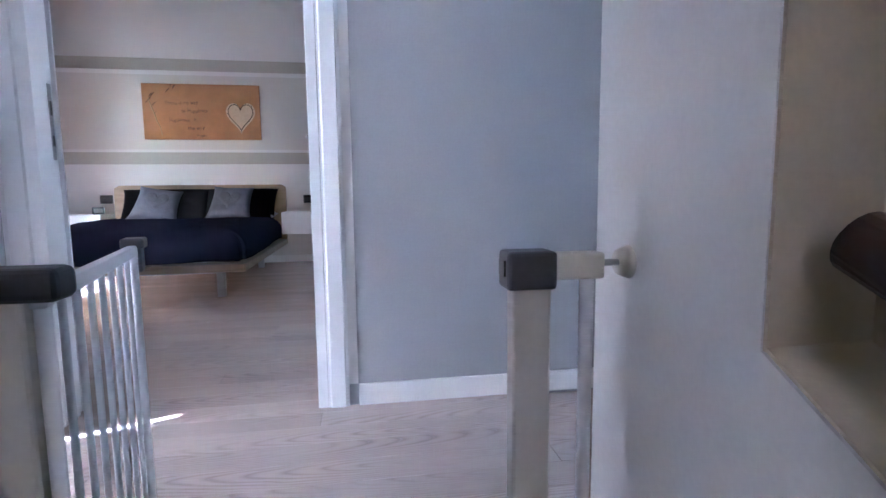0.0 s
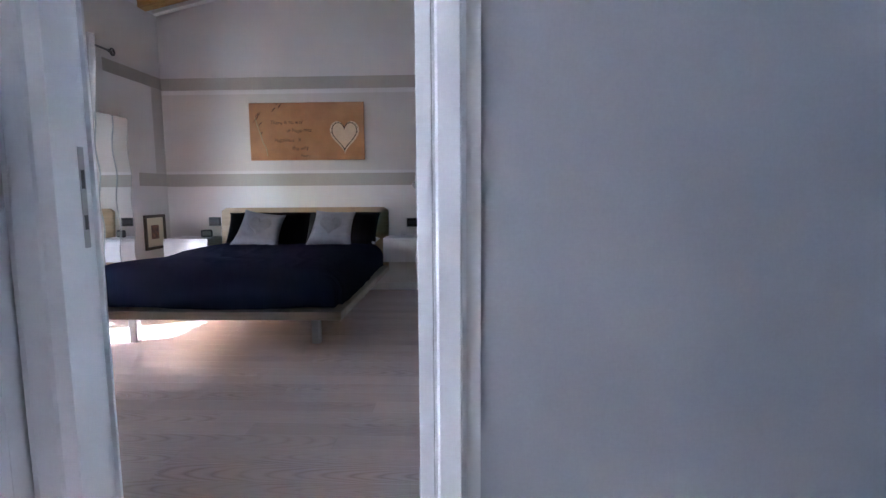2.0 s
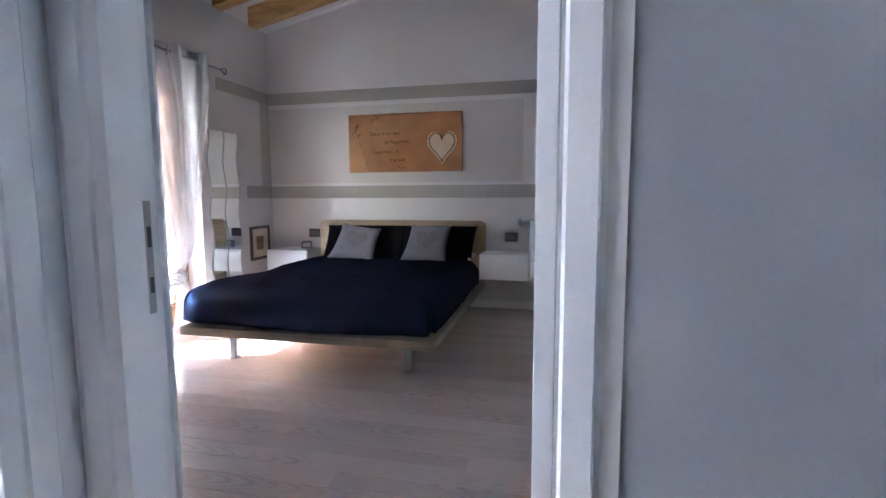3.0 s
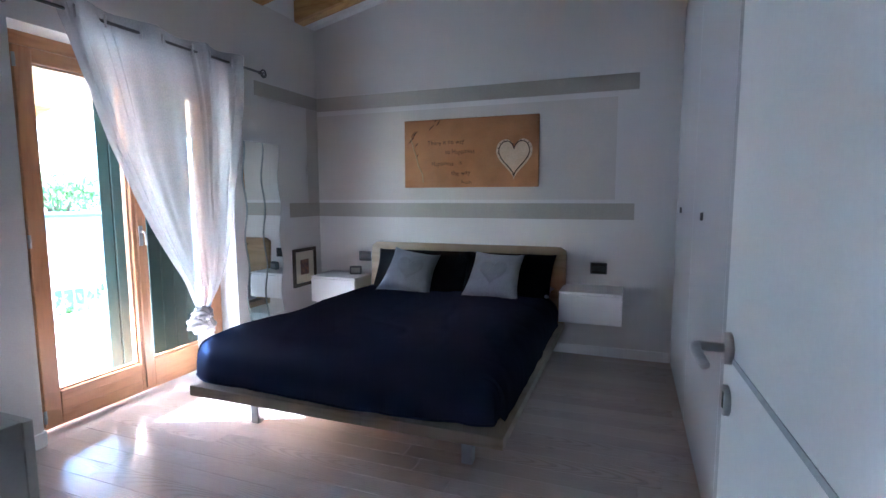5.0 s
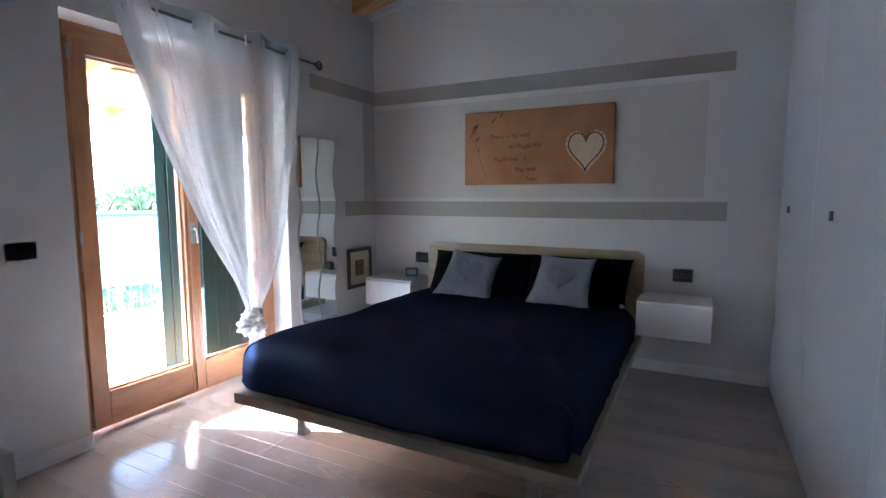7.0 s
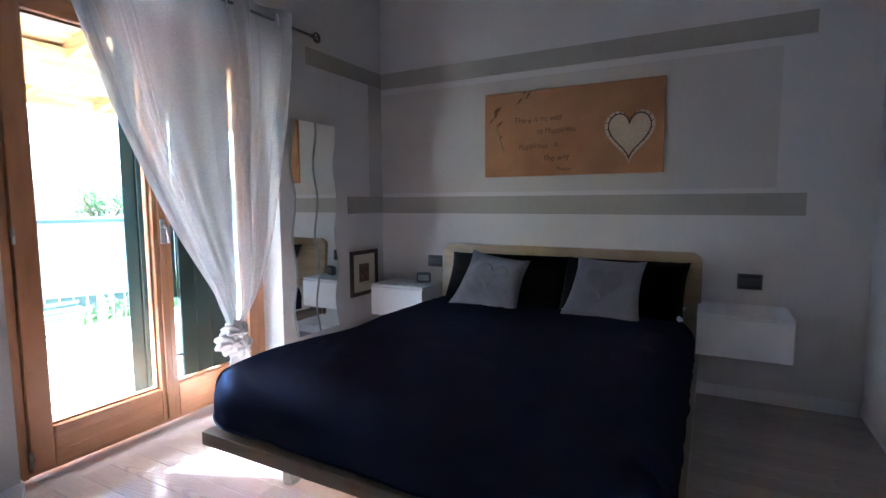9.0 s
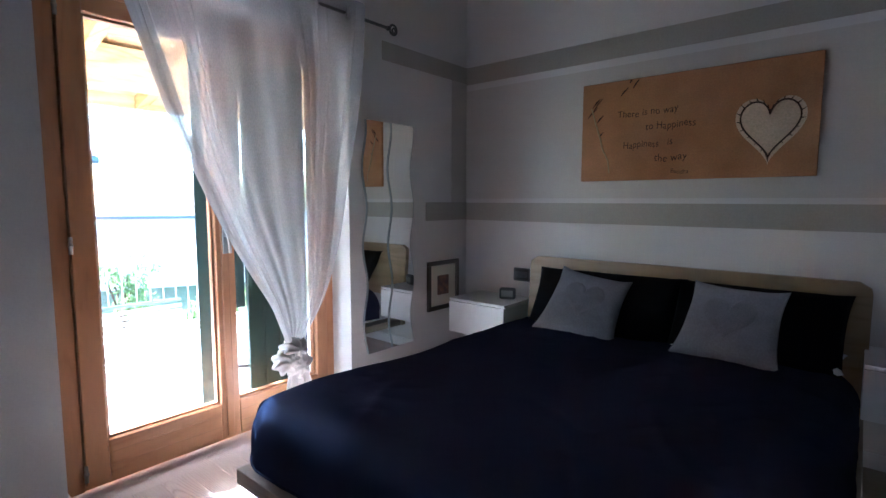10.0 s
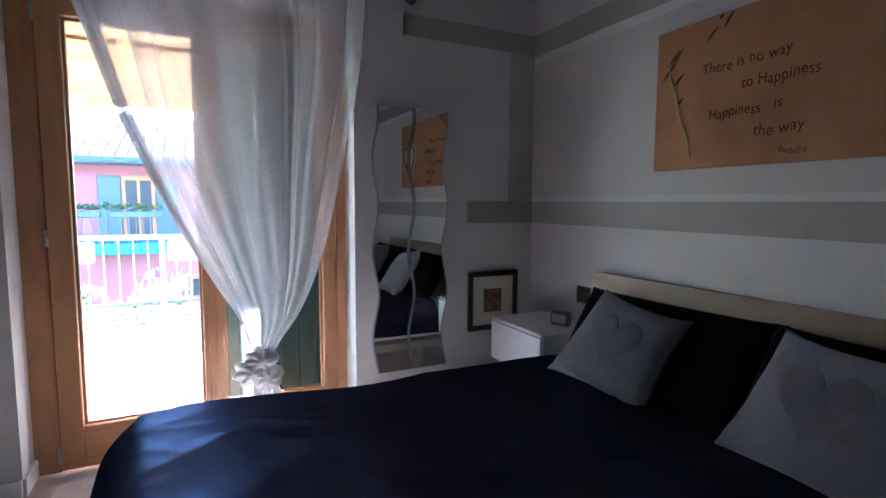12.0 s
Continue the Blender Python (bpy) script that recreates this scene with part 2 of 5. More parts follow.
WHITE_MATT = material("white_paint", (0.8, 0.79, 0.77), 0.5, second=(0.76, 0.75, 0.73), scale=4, fine=0.02, bump=0.06)
GLOSS = material("white_gloss", (0.85, 0.875, 0.90), 0.22, second=(0.83, 0.855, 0.88), scale=1.2, bump=0.015, bump_scale=9)
OAK = oak_boards("oak_floor", (0.55, 0.455, 0.415), (0.13, 0.09, 0.075), 0.17)
LARCH = wood("larch", (0.49, 0.235, 0.108), (0.35, 0.15, 0.062), "z", 0.35, 7.0, 0.08, contrast=0.6)
LARCH_Y = wood("larch_rail", (0.49, 0.235, 0.108), (0.35, 0.15, 0.062), "y", 0.35, 7.0, 0.08, contrast=0.6)
BEAM = wood("spruce_beam", (0.60, 0.36, 0.14), (0.40, 0.20, 0.07), "x", 0.55, 6.0, 0.1)
BEAM_Y = wood("spruce_beam_long", (0.62, 0.40, 0.2), (0.42, 0.24, 0.1), "y", 0.55, 6.0, 0.1)
BIRCH = wood("bleached_oak", (0.44, 0.325, 0.20), (0.34, 0.245, 0.14), "x", 0.42, 6.0, 0.06)
# Foot ledge: the headboard's oak, with its shade put into the colour.
BIRCH_SHADED_X = wood("shaded_oak_foot", (0.31, 0.24, 0.178), (0.235, 0.178, 0.128), "x", 0.42, 6.0, 0.06)
DUVET = material("satin", (0.0055, 0.0155, 0.042), 0.28, 0.95, second=(0.0042, 0.0125, 0.035), scale=3, fine=0.06, bump=0.5, bump_scale=19, spec=0.2)
nt = DUVET.node_tree
gloss = nt.nodes.new("ShaderNodeBsdfGlossy")
gloss.inputs["Color"].default_value = (0.0135, 0.0222, 0.049, 1)
gloss.inputs["Roughness"].default_value = 0.36
addsh = nt.nodes.new("ShaderNodeAddShader")
dif = nt.nodes.new("ShaderNodeBsdfDiffuse")
dif.inputs["Color"].default_value = (0.0092, 0.0052, 0.0085, 1)
for link in list(nt.links):
    if link.to_socket.name == "Normal" and link.to_node.type == "BSDF_PRINCIPLED":
        nt.links.new(link.from_socket, gloss.inputs["Normal"])
wide = nt.nodes.new("ShaderNodeBsdfGlossy")
wide.inputs["Color"].default_value = (0.0042, 0.0054, 0.0115, 1)
wide.inputs["Roughness"].default_value = 0.52
both = nt.nodes.new("ShaderNodeAddShader")
nt.links.new(gloss.outputs[0], both.inputs[0])
nt.links.new(wide.outputs[0], both.inputs[1])
nt.links.new(both.outputs[0], addsh.inputs[0])
nt.links.new(dif.outputs[0], addsh.inputs[1])
nt.links.new(addsh.outputs[0], nt.nodes["Material Output"].inputs["Surface"])
BLACKCOT = material("black_cotton", (0.004, 0.004, 0.006), 0.85, fine=0.2, spec=0.12, bump=0.2, bump_scale=150)
GREYCOT = material("grey_velvet", (0.19, 0.19, 0.22), 0.8, second=(0.155, 0.155, 0.185), scale=7, fine=0.12, sheen=0.2, bump=0.3, bump_scale=180)
LINEN = material("white_linen", (0.75, 0.74, 0.74), 0.8, fine=0.04, bump=0.2, bump_scale=200)
BLACKPL = material("black_plastic", (0.012, 0.012, 0.014), 0.35, fine=0.1)
GREYPL = material("grey_plastic", (0.085, 0.09, 0.10), 0.42, second=(0.07, 0.075, 0.085), scale=9, fine=0.05)
DARKPL = material("charcoal_plastic", (0.05, 0.05, 0.057), 0.45, fine=0.08, bump=0.05)
GATE = material("gate_enamel", (0.72, 0.72, 0.74), 0.35, second=(0.68, 0.68, 0.7), scale=6, fine=0.02)
# Posts: the gate's enamel again, with warm light mixed into its colour.
GATE_WARM_LIT = material("warm_lit_enamel", (0.66, 0.625, 0.575), 0.38, second=(0.62, 0.585, 0.54), scale=6, fine=0.02)
CREAMPL = material("cream_plastic", (0.72, 0.69, 0.62), 0.45, fine=0.03)
STEEL = material("brushed_steel", (0.42, 0.42, 0.43), 0.28, 1.0, fine=0.06, stretch=(1, 1, 8))
DARKMETAL = material("dark_metal", (0.10, 0.10, 0.105), 0.35, 1.0, fine=0.08)
LEGM = material("satin_aluminium", (0.45, 0.46, 0.48), 0.35, 1.0, fine=0.05)
MIRROR = material("mirror_glass", (0.88, 0.9, 0.9), 0.015, 1.0)
MIRROR_EDGE = material("ground_glass_edge", (0.32, 0.35, 0.35), 0.3, fine=0.05)
DARKWOOD = material("dark_walnut", (0.03, 0.018, 0.012), 0.35, second=(0.05, 0.028, 0.016), scale=14, fine=0.1, stretch=(1, 1, 4))
RAILWOOD = material("black_cherry", (0.03, 0.012, 0.012), 0.22, second=(0.02, 0.008, 0.008), scale=12, fine=0.1)
GREIGE = material("greige_lacquer", (0.44, 0.405, 0.37), 0.45, second=(0.41, 0.38, 0.345), scale=3, fine=0.03)
SHUTTER = material("green_shutter", (0.018, 0.045, 0.042), 0.45, second=(0.014, 0.036, 0.034), scale=6, fine=0.08, stretch=(1, 1, 0.2))
TERRACE = material("terrace_tile", (0.72, 0.69, 0.65), 0.5, second=(0.66, 0.63, 0.59), scale=4, fine=0.05, bump=0.1, random_tint=0.05)
IRON = material("white_iron", (0.46, 0.48, 0.49), 0.4, fine=0.05)
PINK = material("pink_render", (0.42, 0.19, 0.24), 0.9, second=(0.39, 0.17, 0.215), scale=0.8, fine=0.05, bump=0.2)
TILE = material("roof_tile", (0.52, 0.36, 0.28), 0.8, second=(0.40, 0.26, 0.2), scale=1.5, fine=0.12, bump=0.3, bump_scale=12)
GUTTER = material("gutter_metal", (0.12, 0.16, 0.19), 0.4, 0.6, fine=0.05)
HOUSEWHITE = material("house_render", (0.7, 0.68, 0.62), 0.9, second=(0.64, 0.62, 0.57), scale=0.7, fine=0.05)
LEAF = material("leaf", (0.07, 0.13, 0.05), 0.55, second=(0.04, 0.09, 0.035), scale=3, fine=0.2, random_tint=0.15)
BLOOM = material("pale_blossom", (0.65, 0.6, 0.55), 0.7, second=(0.5, 0.5, 0.42), scale=5, fine=0.1)
for leafy, tone in ((LEAF, (0.22, 0.32, 0.12)), (BLOOM, (0.42, 0.39, 0.35))):
    nt = leafy.node_tree
    tl = nt.nodes.new("ShaderNodeBsdfTranslucent")
    tl.inputs["Color"].default_value = (*tone, 1)
    mx = nt.nodes.new("ShaderNodeMixShader")
    mx.inputs[0].default_value = 0.5
    nt.links.new(nt.nodes["Principled BSDF"].outputs[0], mx.inputs[1])
    nt.links.new(tl.outputs[0], mx.inputs[2])
    nt.links.new(mx.outputs[0], nt.nodes["Material Output"].inputs["Surface"])
BARK = material("bark", (0.12, 0.08, 0.05), 0.9, second=(0.07, 0.05, 0.035), scale=9, bump=0.5)
GRASS = material("ground_grass", (0.10, 0.13, 0.05), 0.95, second=(0.16, 0.14, 0.09), scale=0.4, fine=0.2, fine_scale=4, bump=0.3, bump_scale=3)
CLAY = material("planter_clay", (0.62, 0.45, 0.36), 0.7, second=(0.55, 0.4, 0.32), scale=5, fine=0.06)
INK = material("dark_ink", (0.05, 0.018, 0.01), 0.8)
LCD = material("clock_face", (0.34, 0.35, 0.34), 0.2)
PAPER = material("mount_board", (0.70, 0.64, 0.50), 0.8, fine=0.03)
TWIG = material("dry_twig", (0.5, 0.38, 0.2), 0.8, fine=0.2)
SANDHEART = material("pale_sand", (0.66, 0.52, 0.36), 0.9, second=(0.6, 0.45, 0.3), scale=20, fine=0.12, bump=0.5, bump_scale=120)
CANVAS = material("sand_canvas", (0.47, 0.232, 0.095), 0.8, second=(0.33, 0.15, 0.06), scale=3.6, amount=0.85, fine=0.1, bump=0.4, bump_scale=110)
PRINT = material("old_print", (0.28, 0.14, 0.08), 0.6, second=(0.08, 0.05, 0.06), scale=28, amount=0.9, fine=0.2)


def glass_material():
    m = bpy.data.materials.new("window_glass")
    m.use_nodes = True
    N, L = m.node_tree.nodes, m.node_tree.links
    p = N["Principled BSDF"]
    p.inputs["Transmission Weight"].default_value = 1
    p.inputs["Roughness"].default_value = 0.0
    p.inputs["IOR"].default_value = 1.05
    p.inputs["Base Color"].default_value = (0.96, 0.98, 0.97, 1)
    return m


def sheer_material(name, density, glow):
    m = material(name, (0.80, 0.80, 0.82), 0.8, fine=0.08, fine_scale=500, stretch=(1, 1, 0.5))
    N, L = m.node_tree.nodes, m.node_tree.links
    p = N["Principled BSDF"]
    tl = N.new("ShaderNodeBsdfTranslucent")
    tl.inputs["Color"].default_value = (glow, glow, glow + 0.02, 1)
    tr = N.new("ShaderNodeBsdfTransparent")
    a = N.new("ShaderNodeMixShader")
    a.inputs[0].default_value = 0.5
    L.new(p.outputs[0], a.inputs[1])
    L.new(tl.outputs[0], a.inputs[2])
    b = N.new("ShaderNodeMixShader")
    # the weave is uneven: denser threads and thin spots
    tc = N.new("ShaderNodeTexCoord")
    mp = N.new("ShaderNodeMapping")
    mp.inputs["Scale"].default_value = (1, 1, 0.35)
    L.new(tc.outputs["Object"], mp.inputs["Vector"])
    nz = N.new("ShaderNodeTexNoise")
    nz.inputs["Scale"].default_value, nz.inputs["Detail"].default_value = 260, 4
    L.new(mp.outputs[0], nz.inputs["Vector"])
    dens = N.new("ShaderNodeMapRange")
    dens.inputs["From Min"].default_value, dens.inputs["From Max"].default_value = 0.3, 0.7
    dens.inputs["To Min"].default_value, dens.inputs["To Max"].default_value = density - 0.05, density + 0.05
    L.new(nz.outputs["Fac"], dens.inputs["Value"])
    L.new(dens.outputs[0], b.inputs[0])
    L.new(tr.outputs[0], b.inputs[1])
    L.new(a.outputs[0], b.inputs[2])
    L.new(b.outputs[0], N["Material Output"].inputs["Surface"])
    return m


GLASS = glass_material()


def blind_material(name, tone, share):
    """Cloth that lets part of the light through."""
    m = material(name, tone, 0.8, fine=0.04)
    nt = m.node_tree
    tl = nt.nodes.new("ShaderNodeBsdfTranslucent")
    tl.inputs["Color"].default_value = (*tone, 1)
    mx = nt.nodes.new("ShaderNodeMixShader")
    mx.inputs[0].default_value = share
    nt.links.new(nt.nodes["Principled BSDF"].outputs[0], mx.inputs[1])
    nt.links.new(tl.outputs[0], mx.inputs[2])
    nt.links.new(mx.outputs[0], nt.nodes["Material Output"].inputs["Surface"])
    return m


# Cloths for the unseen openings added to light hall and stairs.
BLIND = blind_material("blind_cloth", (0.85, 0.855, 0.87), 0.48)
BLIND_DENSE = blind_material("dense_blind_cloth", (0.86, 0.83, 0.80), 0.5)
BLIND_CREAM = blind_material("cream_blind_cloth", (0.87, 0.80, 0.73), 0.36)
VOILE_M = sheer_material("sheer_voile", VOILE, 0.80)
VOILE_HEM = sheer_material("hemmed_voile", 0.66, 0.60)


# ---- setting: bedroom shell ----
WX, BY, DY0, DY1 = -3.24, 6.10, 1.99, 2.11
OX, RX, CZ, SLOPE = -3.64, 0.52, 2.83, 0.225
FY0, FY1, FZ = 3.565, 4.98, 2.155


def roof_z(x):
    return CZ + (x - WX) * SLOPE


def wall_bedroom():
    bm = bmnew()
    box(bm, OX, WX, 2.05, FY0, -0.05, 2.83)
    box(bm, OX, WX, FY1, BY + 0.3, -0.05, 2.83)
    box(bm, OX, WX, FY0, FY1, FZ, 2.83)
    structure("wall_west", bm, PLASTER, "off-white plastered wall with the terrace door opening", "wall")
    bm = bmnew()
    prism(bm, [(WX, -0.05), (RX + 0.12, -0.05), (RX + 0.12, roof_z(RX + 0.12) + 0.2), (WX, CZ + 0.2)], "y", BY, BY + 0.3)
    structure("wall_north", bm, PLASTER, "off-white plastered wall behind the bed", "wall")
    bm = bmnew()
    box(bm, RX, RX + 0.12, DY1, BY, -0.05, roof_z(RX) + 0.2)
    structure("wall_east", bm, PLASTER, "plain plastered wall behind the wardrobe", "wall")
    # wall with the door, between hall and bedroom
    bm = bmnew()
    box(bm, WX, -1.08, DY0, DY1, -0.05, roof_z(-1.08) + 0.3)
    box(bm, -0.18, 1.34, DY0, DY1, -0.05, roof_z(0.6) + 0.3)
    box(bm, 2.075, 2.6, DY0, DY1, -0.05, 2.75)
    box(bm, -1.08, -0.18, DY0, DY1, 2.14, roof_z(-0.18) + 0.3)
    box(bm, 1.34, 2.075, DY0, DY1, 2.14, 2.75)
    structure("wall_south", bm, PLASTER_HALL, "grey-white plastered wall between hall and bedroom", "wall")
    bm = bmnew()
    prism(bm, [(OX, roof_z(OX) + 0.17), (RX + 0.12, roof_z(RX + 0.12) + 0.17), (RX + 0.12, roof_z(RX + 0.12) + 0.32), (OX, roof_z(OX) + 0.32)], "y", DY0, BY + 0.3)
    structure("ceiling", bm, WHITE_MATT, "sloping white bedroom ceiling", "ceiling")
    bm = bmnew()
    prism(bm, [(WX, CZ), (RX, roof_z(RX)), (RX, roof_z(RX) + 0.17), (WX, CZ + 0.17)], "y", BY - 0.07, BY)
    structure("trim_cornice", bm, WHITE_MATT, "white boxed strip under the ceiling", "cornice")
    bm = bmnew()
    box(bm, OX, WX, 2.05, BY + 0.3, 2.83, 3.01)
    structure("trim_wall_plate", bm, WHITE_MATT, "white wall top between the beams", "wall")


def beams():
    for k in range(8):
        y = 5.80 - 0.54 * k
        if y < DY1:
            break
        bm = bmnew()
        prism(bm, [(WX - 0.02, roof_z(WX) - 0.015), (RX, roof_z(RX) - 0.015), (RX, roof_z(RX) + 0.18), (WX - 0.02, roof_z(WX) + 0.18)], "y", y, y + 0.13)
        tagged(part("ceiling_beam", bm, BEAM), "honey-coloured spruce beam under the sloping ceiling", "beam", "ceiling beams", "structure")


def painted_bands():
    e = 0.003
    bm = bmnew()
    box(bm, WX, -0.38, BY - e, BY, 2.09, 2.212)
    box(bm, WX, -0.385, BY - e, BY, 1.104, 1.232)
    structure("trim_band_north", bm, BAND, "two grey-beige bands painted on the wall", "painted band")
    bm = bmnew()
    box(bm, WX, WX + e, 5.25, BY - e, 2.098, 2.212)
    box(bm, WX, WX + e, 5.645, BY - e, 1.107, 1.235)
    structure("trim_band_west", bm, BAND, "grey-beige painted bands turning the corner", "painted band")
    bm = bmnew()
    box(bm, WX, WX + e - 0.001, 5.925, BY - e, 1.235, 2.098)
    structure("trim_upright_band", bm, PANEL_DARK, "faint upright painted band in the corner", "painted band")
    bm = bmnew()
    box(bm, WX + e, -0.53, BY - e + 0.001, BY, 1.262, 2.045)
    structure("trim_panel", bm, PANEL, "pale beige painted field between the bands", "painted panel")


def baseboard(name, x0, x1, y0, y1, h=0.08):
    bm = bmnew()
    box(bm, x0, x1, y0, y1, 0, h, bevel=0.004)
    structure(name, bm, WHITE_MATT, "low white baseboard", "baseboard")


def baseboards():
    t = 0.014
    baseboard("baseboard_north", WX + t, RX - 0.62, BY - t, BY)
    baseboard("baseboard_west", WX, WX + t, DY1, FY0)
    baseboard("baseboard_west_corner", WX, WX + t, FY1, BY)
    baseboard("baseboard_reveal", OX + 0.2, WX, FY0, FY0 + t)
    baseboard("baseboard_hall", -0.072, 1.231, DY0 - t, DY0)
    baseboard("baseboard_stair", 0.300 - t, 0.300, 0.83, 0.900)


wall_bedroom()
beams()
painted_bands()
baseboards()


# ---- setting: hall, stairs, side rooms ----
SX0, SX1, SY = -0.52, 0.300, 0.900
LX = -1.18


def hall_shell():
    bm = bmnew()
    # right stair wall with a sloping handrail niche
    box(bm, SX1, SX1 + 0.20, 0.583, SY, -2.4, 2.75)
    prism(bm, [(0.583, -2.4), (0.583, 0.623), (-1.6, 0.623 - 2.183 * 0.545), (-1.6, -2.4)], "x", SX1, SX1 + 0.20)
    prism(bm, [(0.583, 1.325), (0.583, 2.75), (-1.6, 2.75), (-1.6, 1.325 - 2.183 * 0.545)], "x", SX1, SX1 + 0.20)
    structure("wall_stair_right", bm, WHITE_MATT, "white stair wall with a sloping handrail niche", "wall")
    bm = bmnew()
    prism(bm, [(0.583, 0.623), (0.583, 1.325), (-1.6, 1.325 - 2.183 * 0.545), (-1.6, 0.623 - 2.183 * 0.545)], "x", SX1 + 0.11, SX1 + 0.20)
    prism(bm, [(0.579, 0.623), (0.583, 0.623), (0.583, 1.325), (0.579, 1.325)], "x", SX1 + 0.002, SX1 + 0.11)
    prism(bm, [(0.579, 0.623), (0.579, 0.627), (-1.6, 0.627 - 2.183 * 0.545), (-1.6, 0.623 - 2.183 * 0.545)], "x", SX1 + 0.002, SX1 + 0.11)
    structure("trim_niche", bm, PLASTER_SAND, "sand-coloured lining of the handrail niche", "niche")
    bm = bmnew()
    box(bm, SX0 - 0.12, SX0, -1.6, 0.83, -2.4, 2.75)
    structure("wall_stair_left", bm, WHITE_MATT, "plain white wall beside the stairs", "wall")
    # Out-of-view wall; its opening is added to light the gate and stair wall.
    bm = bmnew()
    box(bm, SX0 - 0.12, -0.32, -1.72, -1.6, -2.4, 2.75)
    box(bm, 0.12, SX1 + 0.2, -1.72, -1.6, -2.4, 2.75)
    box(bm, -0.32, 0.12, -1.72, -1.6, -2.4, 1.15)
    box(bm, -0.32, 0.12, -1.72, -1.6, 2.3, 2.75)
    structure("wall_stair_end", bm, PLASTER_HALL, "plain unseen stairwell wall with a small opening added for light", "wall")
    # Cream cloth added in that opening to soften and warm its light.
    bm = bmnew()
    box(bm, -0.32, 0.12, -1.668, -1.664, 1.15, 2.3)
    tagged(part("added_blind", bm, BLIND_CREAM), "unseen cream blind added to warm the light from the stairwell", "blind", "", "structure")
    # Cloth hung in the hall-end opening, added to spread soft light.
    bm = bmnew()
    box(bm, 2.658, 2.662, 1.25, 1.85, 0.9, 2.1)
    tagged(part("added_blind", bm, BLIND_DENSE), "unseen cream blind over an opening added to light the hall", "blind", "", "structure")
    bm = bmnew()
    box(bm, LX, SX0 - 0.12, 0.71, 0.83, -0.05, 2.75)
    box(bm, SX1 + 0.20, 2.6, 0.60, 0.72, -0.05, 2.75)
    # These four leave an opening added to light the hall's left side.
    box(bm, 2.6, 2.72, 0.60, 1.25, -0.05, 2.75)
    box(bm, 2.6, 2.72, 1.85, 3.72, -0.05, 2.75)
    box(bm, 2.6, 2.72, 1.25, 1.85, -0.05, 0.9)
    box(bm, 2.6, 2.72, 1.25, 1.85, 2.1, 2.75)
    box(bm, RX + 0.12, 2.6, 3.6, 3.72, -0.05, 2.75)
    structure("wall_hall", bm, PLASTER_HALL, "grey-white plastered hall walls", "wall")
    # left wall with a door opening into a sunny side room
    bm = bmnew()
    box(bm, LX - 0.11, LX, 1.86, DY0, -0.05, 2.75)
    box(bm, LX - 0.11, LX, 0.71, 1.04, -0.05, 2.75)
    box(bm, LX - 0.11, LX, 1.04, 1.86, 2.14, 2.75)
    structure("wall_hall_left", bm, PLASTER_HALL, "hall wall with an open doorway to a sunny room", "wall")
    # side room: out-of-view outer wall, window opening added to let sun in
    bm = bmnew()
    box(bm, OX, WX, -1.4, 0.2, -0.05, 2.83)
    box(bm, OX, WX, 1.5, 2.05, -0.05, 2.83)
    box(bm, OX, WX, 0.2, 1.5, 2.15, 2.83)
    structure("wall_side_room", bm, PLASTER, "plain outer wall of the side room", "wall")
    bm = bmnew()
    box(bm, OX, LX - 0.11, -1.52, -1.4, -0.05, 2.83)
    box(bm, LX - 0.11, LX, -1.4, 0.71, -0.05, 2.83)
    structure("wall_side_room_inner", bm, PLASTER, "plain inner walls of the side room", "wall")
    bm = bmnew()
    box(bm, OX, 2.72, -1.72, DY0, 2.75, 2.9)
    box(bm, RX + 0.12, 2.72, DY0, 3.72, 2.75, 2.9)
    structure("ceiling_hall", bm, WHITE_MATT, "flat white hall ceiling", "ceiling")
    # Added cloths, never seen: they glow in the sun, their slit shapes a streak.
    for y0, y1, z0 in ((0.2, 0.868, 0.0), (0.892, 1.5, 0.0), (0.868, 0.892, 1.24)):
        bm = bmnew()
        box(bm, -3.442, -3.438, y0, y1, z0, 2.15)
        tagged(part("added_blind", bm, BLIND), "unseen translucent white cloth added to pass sunlight through the side room", "blind", "side room blinds", "structure")
    # stairs going down
    for i in range(8):
        bm = bmnew()
        y1 = 0.80 - 0.28 * i
        z = -0.175 * (i + 1)
        box(bm, SX0, SX1, y1 - 0.31, y1, z - 0.04, z, bevel=0.004)
        box(bm, SX0, SX1, y1 - 0.03, y1 - 0.01, z, z + 0.135)
        st = part("stair_step", bm, OAK)
        tagged(st, "oak stair step going down from the hall", "step", "stair steps", "structure")


def casing_profile(w, d):
    """Moulded architrave outline: width w, depth d."""
    return [(0, 0), (w, 0), (w, -d * 0.55), (w - 0.010, -d * 0.6), (w - 0.014, -d), (0.046, -d), (0.040, -d * 0.62), (0.006, -d * 0.62), (0, -d * 0.5)]


def casing_post(x, y, sx, sy, h, axis="y"):
    """An upright architrave; its inner edge at (x, y), widening along sx, standing proud along sy."""
    bm = bmnew()
    pts = casing_profile(0.108, 0.016)
    if axis == "y":
        out = [(x + sx * a, y + sy * -b) for a, b in pts]
    else:
        out = [(x + sy * -b, y + sx * a) for a, b in pts]
    prism(bm, out, "z", 0, h)
    return bm


